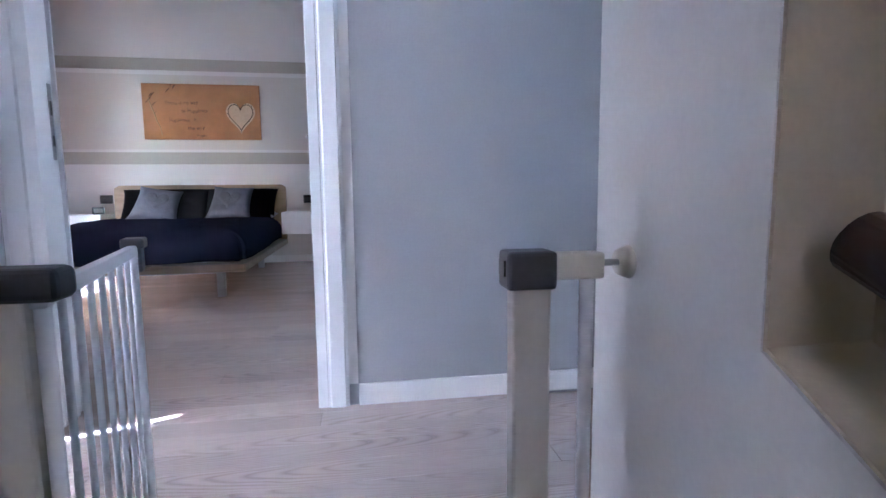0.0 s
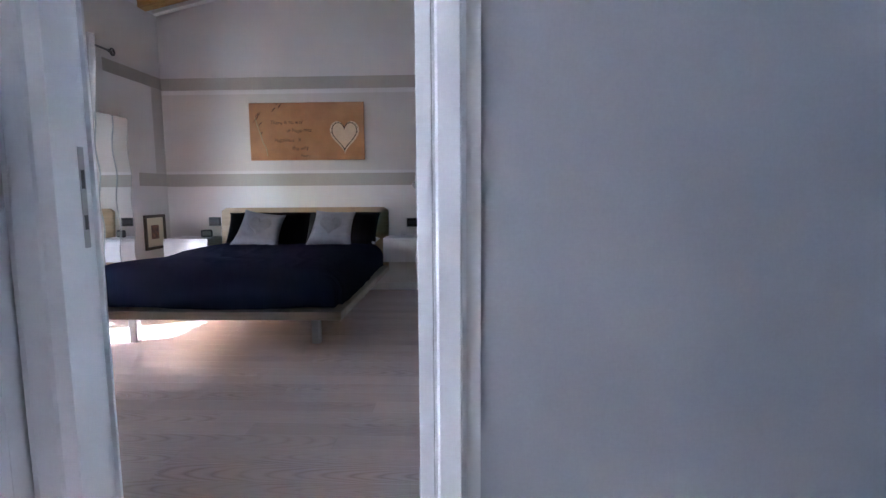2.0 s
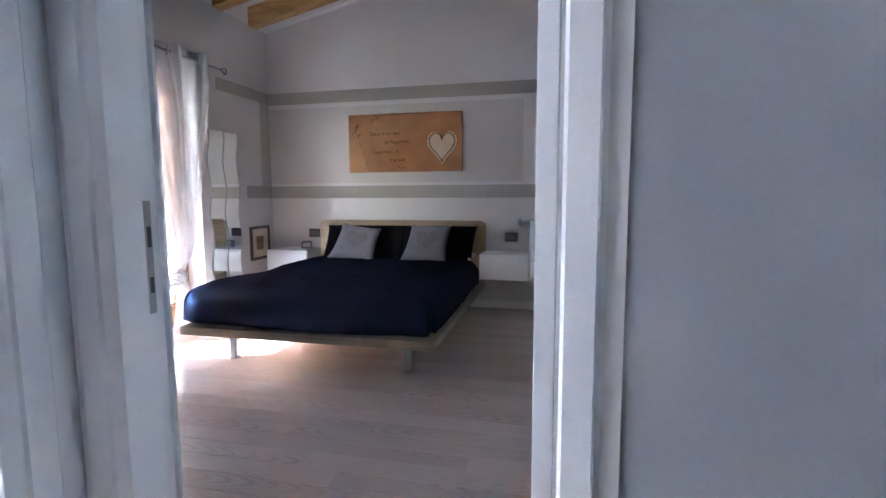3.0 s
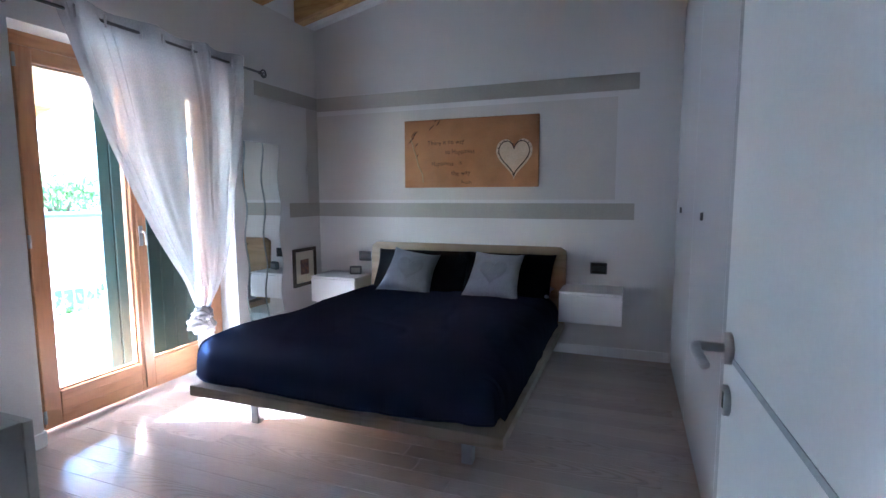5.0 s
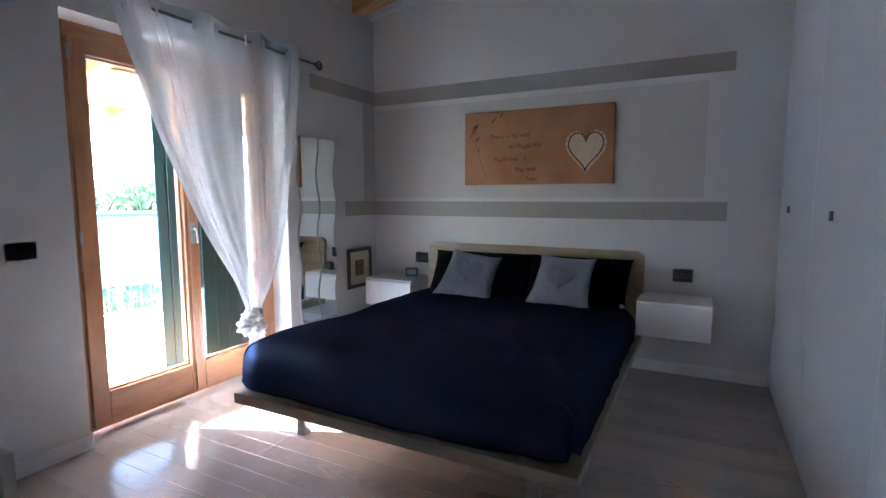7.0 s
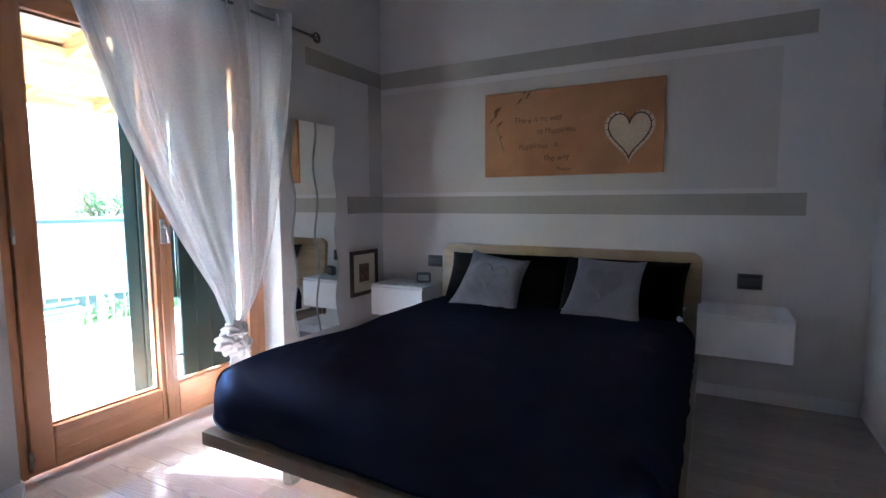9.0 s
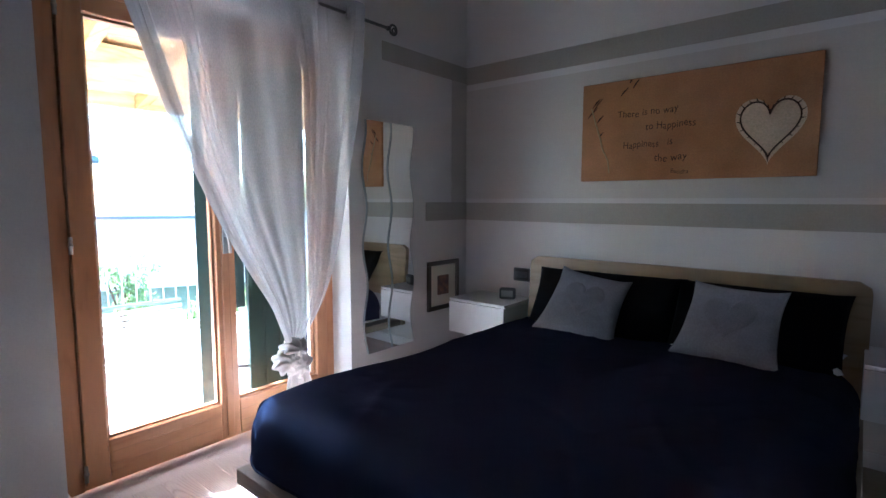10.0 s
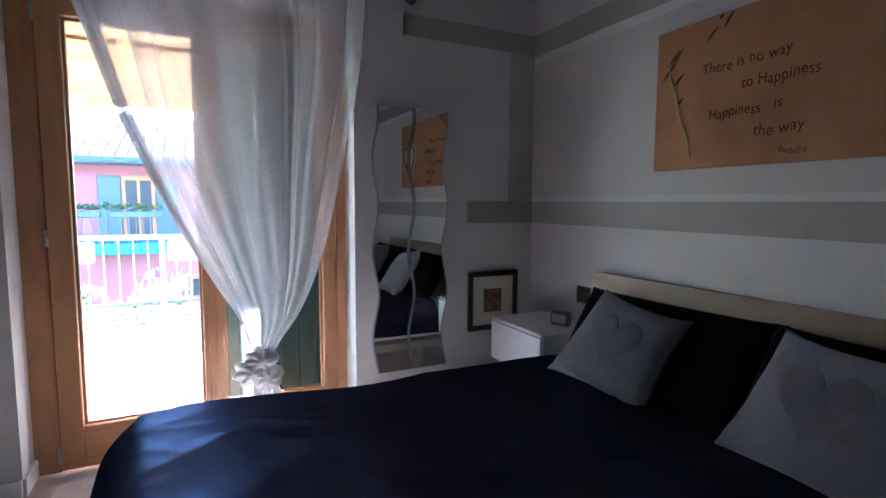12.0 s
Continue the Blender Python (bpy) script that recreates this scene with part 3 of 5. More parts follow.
def door_frame(name, x0, x1, label):
    """Lining and architraves of an opening in the wall between hall and bedroom."""
    bm = bmnew()
    box(bm, x0 - 0.035, x0, DY0 - 0.012, DY1 - 0.035, 0, 2.1, bevel=0.002)
    box(bm, x0 - 0.035, x0 - 0.015, DY1 - 0.035, DY1 + 0.012, 0, 2.115)
    box(bm, x1, x1 + 0.035, DY0 - 0.012, DY1 - 0.035, 0, 2.1, bevel=0.002)
    box(bm, x1 + 0.015, x1 + 0.035, DY1 - 0.035, DY1 + 0.012, 0, 2.115)
    box(bm, x0 - 0.035, x1 + 0.035, DY0 - 0.012, DY1 - 0.035, 2.1, 2.135)
    fr = structure(name, bm, WHITE, label, "door frame")
    for sx, x in ((-1, x0), (1, x1)):
        part("architrave", casing_post(x + sx * 0.002, DY0, sx, -1, 2.195), WHITE, fr)
        part("architrave", casing_post(x + sx * 0.002, DY1, sx, 1, 2.195), WHITE, fr)
        b = bmnew()
        if x == JX0:
            # filler board out to the corner
            box(b, LX + 0.016, x - 0.1105, DY0 - 0.009, DY0, 0.0, 2.195)
            part("filler_board", b, WHITE, fr)
        else:
            box(b, min(x + sx * 0.1102, x + sx * 0.142), max(x + sx * 0.1102, x + sx * 0.142), DY0 - 0.004, DY0, 0.08, 2.23)
            part("outer_bead", b, WHITE_MATT, fr)
    for sy, y in ((-1, DY0), (1, DY1)):
        b = bmnew()
        box(b, x0 - 0.002, x1 + 0.002, min(y, y + sy * 0.022), max(y, y + sy * 0.022), 2.102, 2.195, bevel=0.003)
        part("head_architrave", b, WHITE, fr)
    return fr


JX0, JX1 = -1.04, -0.216
hall_shell()
frame_1 = door_frame("door_frame_1", JX0, JX1, "white moulded door frame of the bedroom")
for z0, z1 in ((0.885, 1.13), (0.93, 0.965), (1.03, 1.075)):
    b = bmnew()
    o = 0.0015 if z1 - z0 > 0.1 else 0.003
    box(b, JX0, JX0 + o, DY1 - 0.055 if z1 - z0 > 0.1 else DY1 - 0.051, DY1 - 0.037 if z1 - z0 > 0.1 else DY1 - 0.041, z0, z1)
    part("strike_plate", b, STEEL if z1 - z0 > 0.1 else DARKMETAL, frame_1, "steel strike plate" if z1 - z0 > 0.1 else "")
frame_2 = door_frame("door_frame_2", 1.375, 2.04, "white moulded door frame further along the hall")


def side_casing():
    bm = bmnew()
    box(bm, LX - 0.12, LX + 0.012, 1.825, 1.86, 0, 2.12, bevel=0.002)
    box(bm, LX - 0.12, LX + 0.012, 1.04, 1.075, 0, 2.12, bevel=0.002)
    box(bm, LX - 0.12, LX + 0.012, 1.04, 1.86, 2.105, 2.135)
    fr = structure("door_frame_3", bm, WHITE, "white door frame of the sunny side room", "door frame")
    part("architrave", casing_post(LX, 1.827, 1, 1, 2.195, "x"), WHITE, fr)
    part("architrave", casing_post(LX, 1.073, -1, 1, 2.195, "x"), WHITE, fr)
    b = bmnew()
    box(b, LX, LX + 0.009, 1.9355, DY0, 0.0, 2.195)
    part("filler_board", b, WHITE, fr)


side_casing()


INLAY = material("satin_inlay", (0.42, 0.46, 0.5), 0.5, 0.3, fine=0.05)


def door_leaf():
    d = thing("door", "white lacquered door standing open with steel inlay and lever handle", "door", (JX1 + 0.037, DY1 + 0.019, 0))
    d.rotation_euler = (0, 0, radians(92.2))
    b = bmnew()
    box(b, 0.0, 0.772, 0.0, 0.042, 0.008, 2.10, bevel=0.002)
    part("leaf", b, WHITE, d)
    for s in (-1, 1):
        face = 0.042 if s > 0 else 0.0
        b = bmnew()
        box(b, 0.0, 0.720, min(face, face + s * 0.0012), max(face, face + s * 0.0012), 1.031, 1.041)
        part("inlay", b, INLAY, d, "thin grey metal inlay strip")
        b = bmnew()
        rod(b, (0.730, face, 1.05), (0.730, face + s * 0.010, 1.05), 0.026, 28)
        rose = part("handle", b, STEEL, d, "curved satin-steel lever handle", True)
        b = bmnew()
        pts = [(0.730, face + s * 0.008, 1.05), (0.730, face + s * 0.040, 1.051), (0.727, face + s * 0.049, 1.052), (0.718, face + s * 0.054, 1.052), (0.700, face + s * 0.055, 1.049), (0.678, face + s * 0.052, 1.044), (0.662, face + s * 0.048, 1.039)]
        tube(b, pts, [0.0075, 0.0075, 0.008, 0.0085, 0.0088, 0.0085, 0.0075], 14)
        part("lever", b, STEEL, rose, "", True)
        b = bmnew()
        rod(b, (0.730, face, 0.963), (0.730, face + s * 0.007, 0.963), 0.025, 28)
        esc = part("keyhole_plate", b, STEEL, d, "round steel keyhole plate", True)
        b = bmnew()
        box(b, 0.727, 0.733, face + s * 0.0065 - 0.001, face + s * 0.0065 + 0.002, 0.950, 0.976)
        part("keyhole", b, BLACKPL, esc)
    for z in (0.25, 1.05, 1.85):
        b = bmnew()
        rod(b, (-0.004, 0.046, z - 0.04), (-0.004, 0.046, z + 0.04), 0.007, 12)
        part("hinge", b, STEEL, d)


door_leaf()


def hall_second_door():
    d = thing("door", "plain white door ajar in the room along the hall", "door", (2.03, DY1, 0))
    d.rotation_euler = (0, 0, radians(128))
    b = bmnew()
    box(b, 0.0, 0.68, 0.0, 0.042, 0.008, 2.09, bevel=0.002)
    part("leaf", b, WHITE, d)


hall_second_door()


def safety_gate():
    g = thing("safety_gate", "white metal stair gate standing open, charcoal plastic fittings", "stair gate", (0, 0.81, 0))
    z1 = 0.655
    # right latch post with its wall spindle
    b = bmnew()
    box(b, 0.140, 0.190, -0.015, 0.015, 0.02, z1, bevel=0.004)
    part("latch_post", b, GATE_WARM_LIT, g)
    b = bmnew()
    box(b, 0.131, 0.195, -0.023, 0.023, z1 - 0.012, z1 + 0.036, bevel=0.005)
    cap = part("latch_cap", b, DARKPL, g, "charcoal plastic latch cap")
    b = bmnew()
    box(b, 0.1285, 0.132, -0.012, 0.012, z1 + 0.005, z1 + 0.025)
    part("latch_slot", b, BLACKPL, cap)
    b = bmnew()
    box(b, 0.196, 0.262, -0.014, 0.014, z1 - 0.002, z1 + 0.032, bevel=0.004)
    part("side_bracket", b, CREAMPL, g, "cream plastic bracket")
    b = bmnew()
    rod(b, (0.243, 0, 0.02), (0.243, 0, z1 + 0.01), 0.009, 12)
    part("side_tube", b, GATE, g, smooth=True)
    for z in (z1 + 0.017, 0.07):
        b = bmnew()
        rod(b, (0.255, 0, z), (0.290, 0, z), 0.0045, 12)
        part("spindle", b, STEEL, g, "", True)
        b = bmnew()
        rod(b, (0.286, 0, z), (0.300, 0, z), 0.017, 24, 0.022)
        part("wall_cup", b, CREAMPL, g, "cream rubber wall cup", True)
        b = bmnew()
        rod(b, (-0.51, 0, z), (-0.46, 0, z), 0.0045, 12)
        part("spindle", b, STEEL, g, "", True)
        b = bmnew()
        rod(b, (-0.52, 0, z), (-0.505, 0, z), 0.026, 24, 0.022)
        part("wall_cup", b, CREAMPL, g, "", True)
    b = bmnew()
    box(b, 0.14 - 0.6, 0.25, -0.012, 0.012, 0.004, 0.026, bevel=0.003)
    part("threshold_bar", b, GATE, g)
    b = bmnew()
    box(b, -0.460, -0.405, -0.015, 0.015, 0.02, z1, bevel=0.004)
    part("hinge_post", b, GATE_WARM_LIT, g)
    b = bmnew()
    box(b, -0.475, -0.366, -0.024, 0.024, z1 - 0.004, z1 + 0.034, bevel=0.010, seg=3)
    part("hinge_cap", b, DARKPL, g, "charcoal plastic hinge cap")
    # swung panel
    hx, hy, tx, ty = -0.392, -0.01, -0.512, 0.523
    ln = math.hypot(tx - hx, ty - hy)
    ux, uy = (tx - hx) / ln, (ty - hy) / ln
    b = bmnew()
    m = Matrix.Translation((hx, hy, 0)) @ Matrix.Rotation(math.atan2(uy, ux), 4, "Z")
    box(b, 0.0, ln - 0.02, -0.009, 0.009, z1 - 0.012, z1 + 0.010, bevel=0.003, m=m)
    panel = part("panel_top_rail", b, GATE, g)
    b = bmnew()
    box(b, 0.0, ln - 0.02, -0.009, 0.009, 0.05, 0.072, bevel=0.003, m=m)
    part("panel_bottom_rail", b, GATE, g)
    n = 8
    for i in range(n + 1):
        d = 0.012 + (ln - 0.045) * i / n
        b = bmnew()
        rod(b, (hx + ux * d, hy + uy * d, 0.06), (hx + ux * d, hy + uy * d, z1), 0.0085 if i in (0, n) else 0.0048, 12)
        part("bar", b, GATE, panel, "", True)
    b = bmnew()
    box(b, ln - 0.034, ln + 0.004, -0.015, 0.015, z1 - 0.046, z1 + 0.014, bevel=0.004, m=m)
    box(b, ln - 0.040, ln + 0.012, -0.021, 0.021, z1 + 0.002, z1 + 0.024, bevel=0.005, m=m)
    lt = part("latch", b, GREYPL, g, "grey plastic latch at the panel's end")
    b = bmnew()
    box(b, ln + 0.001, ln + 0.020, -0.010, 0.010, z1 - 0.040, z1 - 0.012, bevel=0.003, m=m)
    box(b, ln + 0.010, ln + 0.020, -0.010, 0.010, z1 - 0.014, z1 + 0.002, bevel=0.003, m=m)
    part("latch_tongue", b, GREYPL, lt)


safety_gate()


def handrail():
    h = thing("handrail", "dark cherry-wood handrail running down the stair wall niche", "handrail", (0.348, 0.522, 0.725))
    b = bmnew()
    pts = [(0.0, 0.045 - 0.0 - 0.02, 0.0), (0.0, 0.02, -0.003)]
    k = 0.545
    pts += [(0.0, -0.1 * i, -0.1 * i * k) for i in range(0, 21)][1:]
    tube(b, pts, [0.020, 0.027] + [0.029] * 20, 20)
    part("rail", b, RAILWOOD, h, "", True)
    for yy in (-0.35, -1.3):
        b = bmnew()
        tube(b, [(0.0, yy, yy * k - 0.02), (0.0, yy, yy * k - 0.06), (0.055, yy, yy * k - 0.07)], 0.007, 8)
        part("bracket", b, STEEL, h, "", True)


handrail()


# ---- terrace door ----
def terrace_door():
    gx = -3.44
    d = thing("terrace_door", "two-leaf larch-wood glazed door, closed, onto the terrace", "terrace door", (gx, (FY0 + FY1) / 2, 0), kind="structure")
    ox, oy = -gx, -(FY0 + FY1) / 2

    def lb(name, mat, x0, x1, y0, y1, z0, z1, bevel=0.004, parent=d, label=""):
        b = bmnew()
        box(b, x0 + ox, x1 + ox, y0 + oy, y1 + oy, z0, z1, bevel=bevel)
        return part(name, b, mat, parent, label)

    lb("frame_jamb", LARCH, gx - 0.05, gx + 0.03, FY0, 3.662, 0.0, 2.155)
    lb("frame_jamb", LARCH, gx - 0.05, gx + 0.03, 4.925, FY1, 0.0, 2.155)
    lb("frame_head", LARCH_Y, gx - 0.05, gx + 0.03, 3.662, 4.925, 2.085, 2.155)
    lb("frame_rebate", LARCH, gx - 0.05, gx - 0.037, 3.655, 3.70, 0.02, 2.12, 0.0)
    lb("frame_rebate", LARCH, gx - 0.05, gx - 0.037, 4.89, 4.93, 0.02, 2.12, 0.0)
    lb("frame_rebate", LARCH_Y, gx - 0.05, gx - 0.037, 3.70, 4.89, 2.05, 2.12, 0.0)
    lb("threshold", LARCH_Y, gx - 0.05, gx + 0.02, 3.662, 4.925, 0.0, 0.02)
    for y0, y1, g0, g1 in ((3.666, 4.296, 3.767, 4.246), (4.300, 4.921, 4.367, 4.835)):
        x0, x1 = gx - 0.035, gx + 0.045
        leaf = lb("leaf_stile", LARCH, x0, x1, y0, g0 - 0.012, 0.022, 2.08, 0.006)
        lb("leaf_stile", LARCH, x0, x1, g1 + 0.012, y1, 0.022, 2.08, 0.006)
        lb("leaf_rail", LARCH_Y, x0, x1, g0 - 0.012, g1 + 0.012, 0.022, 0.203, 0.006)
        lb("leaf_rail", LARCH_Y, x0, x1, g0 - 0.012, g1 + 0.012, 2.002, 2.08, 0.006)
        for k in (0.085, 0.145):
            lb("rail_groove", LARCH_Y, x1 - 0.002, x1 + 0.0015, g0, g1, k, k + 0.004, 0.0)
        for a in (0, 1):
            gy = g0 - 0.012 if a == 0 else g1
            lb("glazing_bead", LARCH, gx - 0.012, gx + 0.02, gy, gy + 0.012, 0.203, 2.002, 0.003)
        lb("glazing_bead", LARCH_Y, gx - 0.012, gx + 0.02, g0, g1, 0.203, 0.215, 0.003)
        lb("glazing_bead", LARCH_Y, gx - 0.012, gx + 0.02, g0, g1, 1.99, 2.002, 0.003)
        pane = lb("pane", GLASS, gx - 0.004, gx + 0.0, g0 - 0.004, g1 + 0.004, 0.21, 1.995, 0.0, label="clear glass pane")
        pane.visible_shadow = False
    lb("cover_strip", LARCH, gx + 0.045, gx + 0.058, 4.280, 4.318, 0.03, 2.075, 0.005)
    for z in (0.085, 1.06, 2.0):
        b = bmnew()
        rod(b, (gx + 0.05 + ox, 3.664 + oy, z - 0.035), (gx + 0.05 + ox, 3.664 + oy, z + 0.035), 0.008, 12)
        rod(b, (gx + 0.05 + ox, 3.664 + oy, z - 0.004), (gx + 0.05 + ox, 3.664 + oy, z + 0.004), 0.0105, 12)
        part("hinge", b, STEEL, d, "small steel hinge", True)
    b = bmnew()
    box(b, gx + 0.058 + ox, gx + 0.066 + ox, 4.286 + oy, 4.314 + oy, 0.98, 1.11, bevel=0.003)
    pl = part("handle_plate", b, STEEL, d, "satin-steel door handle")
    b = bmnew()
    tube(b, [(gx + 0.06 + ox, 4.30 + oy, 1.07), (gx + 0.092 + ox, 4.30 + oy, 1.07), (gx + 0.10 + ox, 4.301 + oy, 1.062), (gx + 0.102 + ox, 4.303 + oy, 1.03), (gx + 0.10 + ox, 4.305 + oy, 0.985)], 0.008, 10)
    part("lever", b, STEEL, pl, "", True)
    return d


terrace_door()


def shutter():
    """A two-fold boarded shutter: the wall-side panel closed, the outer one swung out."""
    s = thing("shutter", "dark green boarded folding shutter, half closed outside the glass", "shutter", (-3.655, 4.93, 0.03))
    for sx, sy, w, ang, n in ((0.0, 0.026, 0.409, 270.9, 4), (-0.054, -0.478, 0.142, 237.0, 2)):
        m = Matrix.Translation((sx, sy, 0)) @ Matrix.Rotation(radians(ang), 4, "Z")
        for i in range(n):
            b = bmnew()
            box(b, w * i / n + 0.002, w * (i + 1) / n - 0.002, -0.016, 0.016, 0, 2.08, bevel=0.006, m=m)
            part("board", b, SHUTTER, s)
        b = bmnew()
        box(b, 0.004, w - 0.004, -0.010, 0.010, 0.002, 2.078, m=m)
        part("tongue", b, SHUTTER, s)
        for z in (0.25, 1.05, 1.85):
            b = bmnew()
            box(b, 0.01, w - 0.01, -0.034, -0.0165, z - 0.05, z + 0.05, bevel=0.003, m=m)
            part("batten", b, SHUTTER, s)
    # upper filling between the two panels
    m = Matrix.Translation((-0.006, -0.385, 0)) @ Matrix.Rotation(radians(243.0), 4, "Z")
    b = bmnew()
    box(b, 0.0, 0.104, -0.014, 0.014, 0.60, 2.078, bevel=0.005, m=m)
    part("fold_board", b, SHUTTER, s)
    for z in (0.25, 1.85):
        b = bmnew()
        tube(b, [(0.02, -0.36, z), (0.0, -0.40, z), (-0.054, -0.478, z), (-0.075, -0.51, z)], 0.008, 8)
        part("strap_hinge", b, DARKMETAL, s)
        b = bmnew()
        rod(b, (0, 0, z), (0, 0, z + 0.12), 0.011, 10)
        part("hinge", b, DARKMETAL, s)


shutter()


# ---- curtain ----
def curtain():
    cx = -3.14
    r = thing("curtain_rod", "dark metal curtain rod with ring finials above the terrace door", "curtain rod", (cx, 4.4, 2.25))
    b = bmnew()
    rod(b, (0, -1.0, 0), (0, 0.80, 0), 0.009, 16)
    part("pole", b, DARKMETAL, r, "", True)
    for s, y in ((1, 0.80), (-1, -1.0)):
        b = bmnew()
        rod(b, (0, y, 0), (0, y + s * 0.02, 0), 0.013, 14)
        ring(b, (0, y + s * 0.05, 0), (1, 0, 0), 0.028, 0.007)
        ring(b, (0, y + s * 0.055, -0.003), (1, 0, 0), 0.013, 0.005, 18)
        part("finial", b, DARKMETAL, r, "", True)
    for y in (0.62, -0.85):
        b = bmnew()
        tube(b, [(0, y, 0.0), (-0.03, y, -0.012), (-0.099, y, -0.012)], 0.006, 8)
        rod(b, (-0.1, y, -0.012), (-0.094, y, -0.012), 0.02, 16)
        part("bracket", b, DARKMETAL, r, "", True)
    c = thing("curtain", "sheer white voile curtain knotted near its foot", "curtain", (cx, 4.45, 0.2))
    ky, kz = 4.487, 0.50

    lefts = (3.725, 3.79, 3.853, 3.91, 3.967, 4.04, 4.117, 4.205, 4.305, 4.405, 4.452)
    rights = (5.01, 5.0, 4.985, 4.96, 4.925, 4.885, 4.845, 4.80, 4.74, 4.65, 4.532)

    def along(row, v):
        k = min(int(v * 10), 9)
        f = v * 10 - k
        a, c = row[max(k - 1, 0)], row[min(k + 2, 10)]
        p, q = row[k], row[k + 1]
        return p + 0.5 * f * (q - a + f * (2 * a - 5 * p + 4 * q - c + f * (3 * (p - q) + c - a)))

    def fn(u, v):
        # v: 0 at the top, 1 at the knot
        z = 2.315 + (kz - 2.315) * v
        ly, ry = along(lefts, v), along(rights, v)
        # cloth gathers into a few soft pleats that run to the knot
        uu = u + 0.035 * math.sin(u * 6.3 + 0.8) * (1 - v) + 0.012 * noise.noise((u * 3, v * 1.5, 8.0))
        y = ly + (ry - ly) * (u + 0.018 * math.sin(u * 2 * math.pi * 3.5) * (1 - u) * 4 * u)
        amp = 0.030 * (1 - v) ** 1.5 + 0.006
        fold = math.sin(uu * 2 * math.pi * 3.5 - 1.2) * amp
        pleat = 0.0
        for c, wd, hgt in ((0.05, 0.035, 0.020), (0.17, 0.03, 0.016), (0.30, 0.022, 0.010), (0.56, 0.03, 0.010), (0.70, 0.025, 0.022), (0.79, 0.02, 0.016), (0.90, 0.03, 0.018)):
            c2 = c + 0.03 * math.sin(v * 3.0 + c * 9) * (1 - v)
            pleat += hgt * (0.35 + 0.65 * min(1.0, v * 1.6)) * math.exp(-((u - c2) / wd) ** 2)
        n = 0.008 * noise.noise((u * 4, v * 3, 1.7)) + 0.003 * noise.noise((u * 22, v * 2.5, 4.1)) * (0.3 + v)
        sag = 0.012 * math.sin(v * 26 + u * 5) * math.exp(-((v - 0.93) / 0.06) ** 2)
        x = fold + pleat + n + sag + 0.05 * v * v
        return (x, y - 4.45, z - 0.2)
    b = bmnew()
    sheet(b, 150, 70, fn)
    part("cloth", b, VOILE_M, c, "", True)
    b = bmnew()

    def hem(u, v):
        p = fn(u, v * 0.075)
        return (p[0] + 0.0025, p[1], p[2])
    sheet(b, 150, 5, hem)
    part("heading", b, VOILE_M, c, "doubled heading band", True)
    for side in (0.0, 1.0):
        b = bmnew()

        def edge(u, v, side=side):
            w = 0.055 if side < 0.5 else 0.03
            p = fn(side + (w * u if side < 0.5 else -w * u), v)
            return (p[0] + 0.003, p[1], p[2])
        sheet(b, 4, 70, edge)
        part("hem", b, VOILE_HEM if side < 0.5 else VOILE_M, c, "", True)
    # the free edge is turned over and bunched
    for lift, w0, w1 in ((0.007, 0.004, 0.05), (0.011, 0.018, 0.034)):
        b = bmnew()

        def bunch(u, v, lift=lift, w0=w0, w1=w1):
            p = fn(w0 + (w1 - w0) * u, v)
            return (p[0] + lift + 0.004 * math.sin(u * 3.14) + 0.002 * math.sin(v * 30 + u * 4), p[1], p[2])
        sheet(b, 8, 70, bunch)
        part("turned_edge", b, VOILE_HEM, c, "", True)
    # pleats where the cloth lies double and reads denser
    for c0, wd in ((0.125, 0.045), (0.215, 0.03), (0.655, 0.05), (0.735, 0.03), (0.80, 0.045), (0.90, 0.03)):
        b = bmnew()

        def pleat_fn(u, v, c0=c0, wd=wd):
            q = c0 + 0.03 * math.sin(v * 3.0 + c0 * 9) * (1 - v) + wd * (u - 0.5) * (1.0 - 0.5 * (1 - v))
            p = fn(q, 0.02 + 0.98 * v)
            return (p[0] + 0.004 + 0.006 * math.sin(u * math.pi), p[1], p[2])
        sheet(b, 6, 60, pleat_fn)
        part("pleat", b, VOILE_M, c, "", True)
    for k in range(7):
        u = min((k * 0.5 + 0.191) / 3.5, 0.985)
        b = bmnew()
        p = fn(min(u, 1.0), 0.03)
        ring(b, (0.014, p[1], 2.25 - 0.2), (0.8, 1, 0), 0.029, 0.006)
        part("eyelet", b, STEEL, c, "steel eyelet", True)
    # knot: lumps of twisted cloth
    b = bmnew()
    for j, (dy, dz, ry, rz, tw) in enumerate(((0.0, 0.05, 0.070, 0.056, 0.3), (-0.038, -0.005, 0.078, 0.064, -0.5), (0.022, -0.034, 0.070, 0.066, 0.8))):
        res = bmesh.ops.create_icosphere(b, subdivisions=4, radius=1.0)
        for v in res["verts"]:
            p = v.co.copy()
            a = math.atan2(p.z, p.y) + tw
            f = 1 + 0.13 * math.sin(7 * a + 3 * p.x) + 0.10 * noise.noise(p * 2.3 + Vector((j * 5.0, 0, 0)))
            v.co = Vector((p.x * 0.055 * f + 0.05, p.y * ry * f + ky + dy - 4.45, p.z * rz * f + kz - 0.045 + dz - 0.2))
    part("knot", b, VOILE_KNOT, c, "bunched knot of the cloth", True)

    def tail(u, v):
        w = 0.05 + 0.10 * v ** 0.8
        z = kz - 0.08 - 0.33 * v
        x = 0.055 + 0.022 * math.sin(u * 20 + v) * (0.4 + v) - 0.02 * v
        return (x, ky - 4.45 + 0.01 + (u - 0.45) * w * 1.6 + 0.02 * v, z - 0.2)
    b = bmnew()
    sheet(b, 60, 24, tail)
    part("tail", b, VOILE_KNOT, c, "", True)


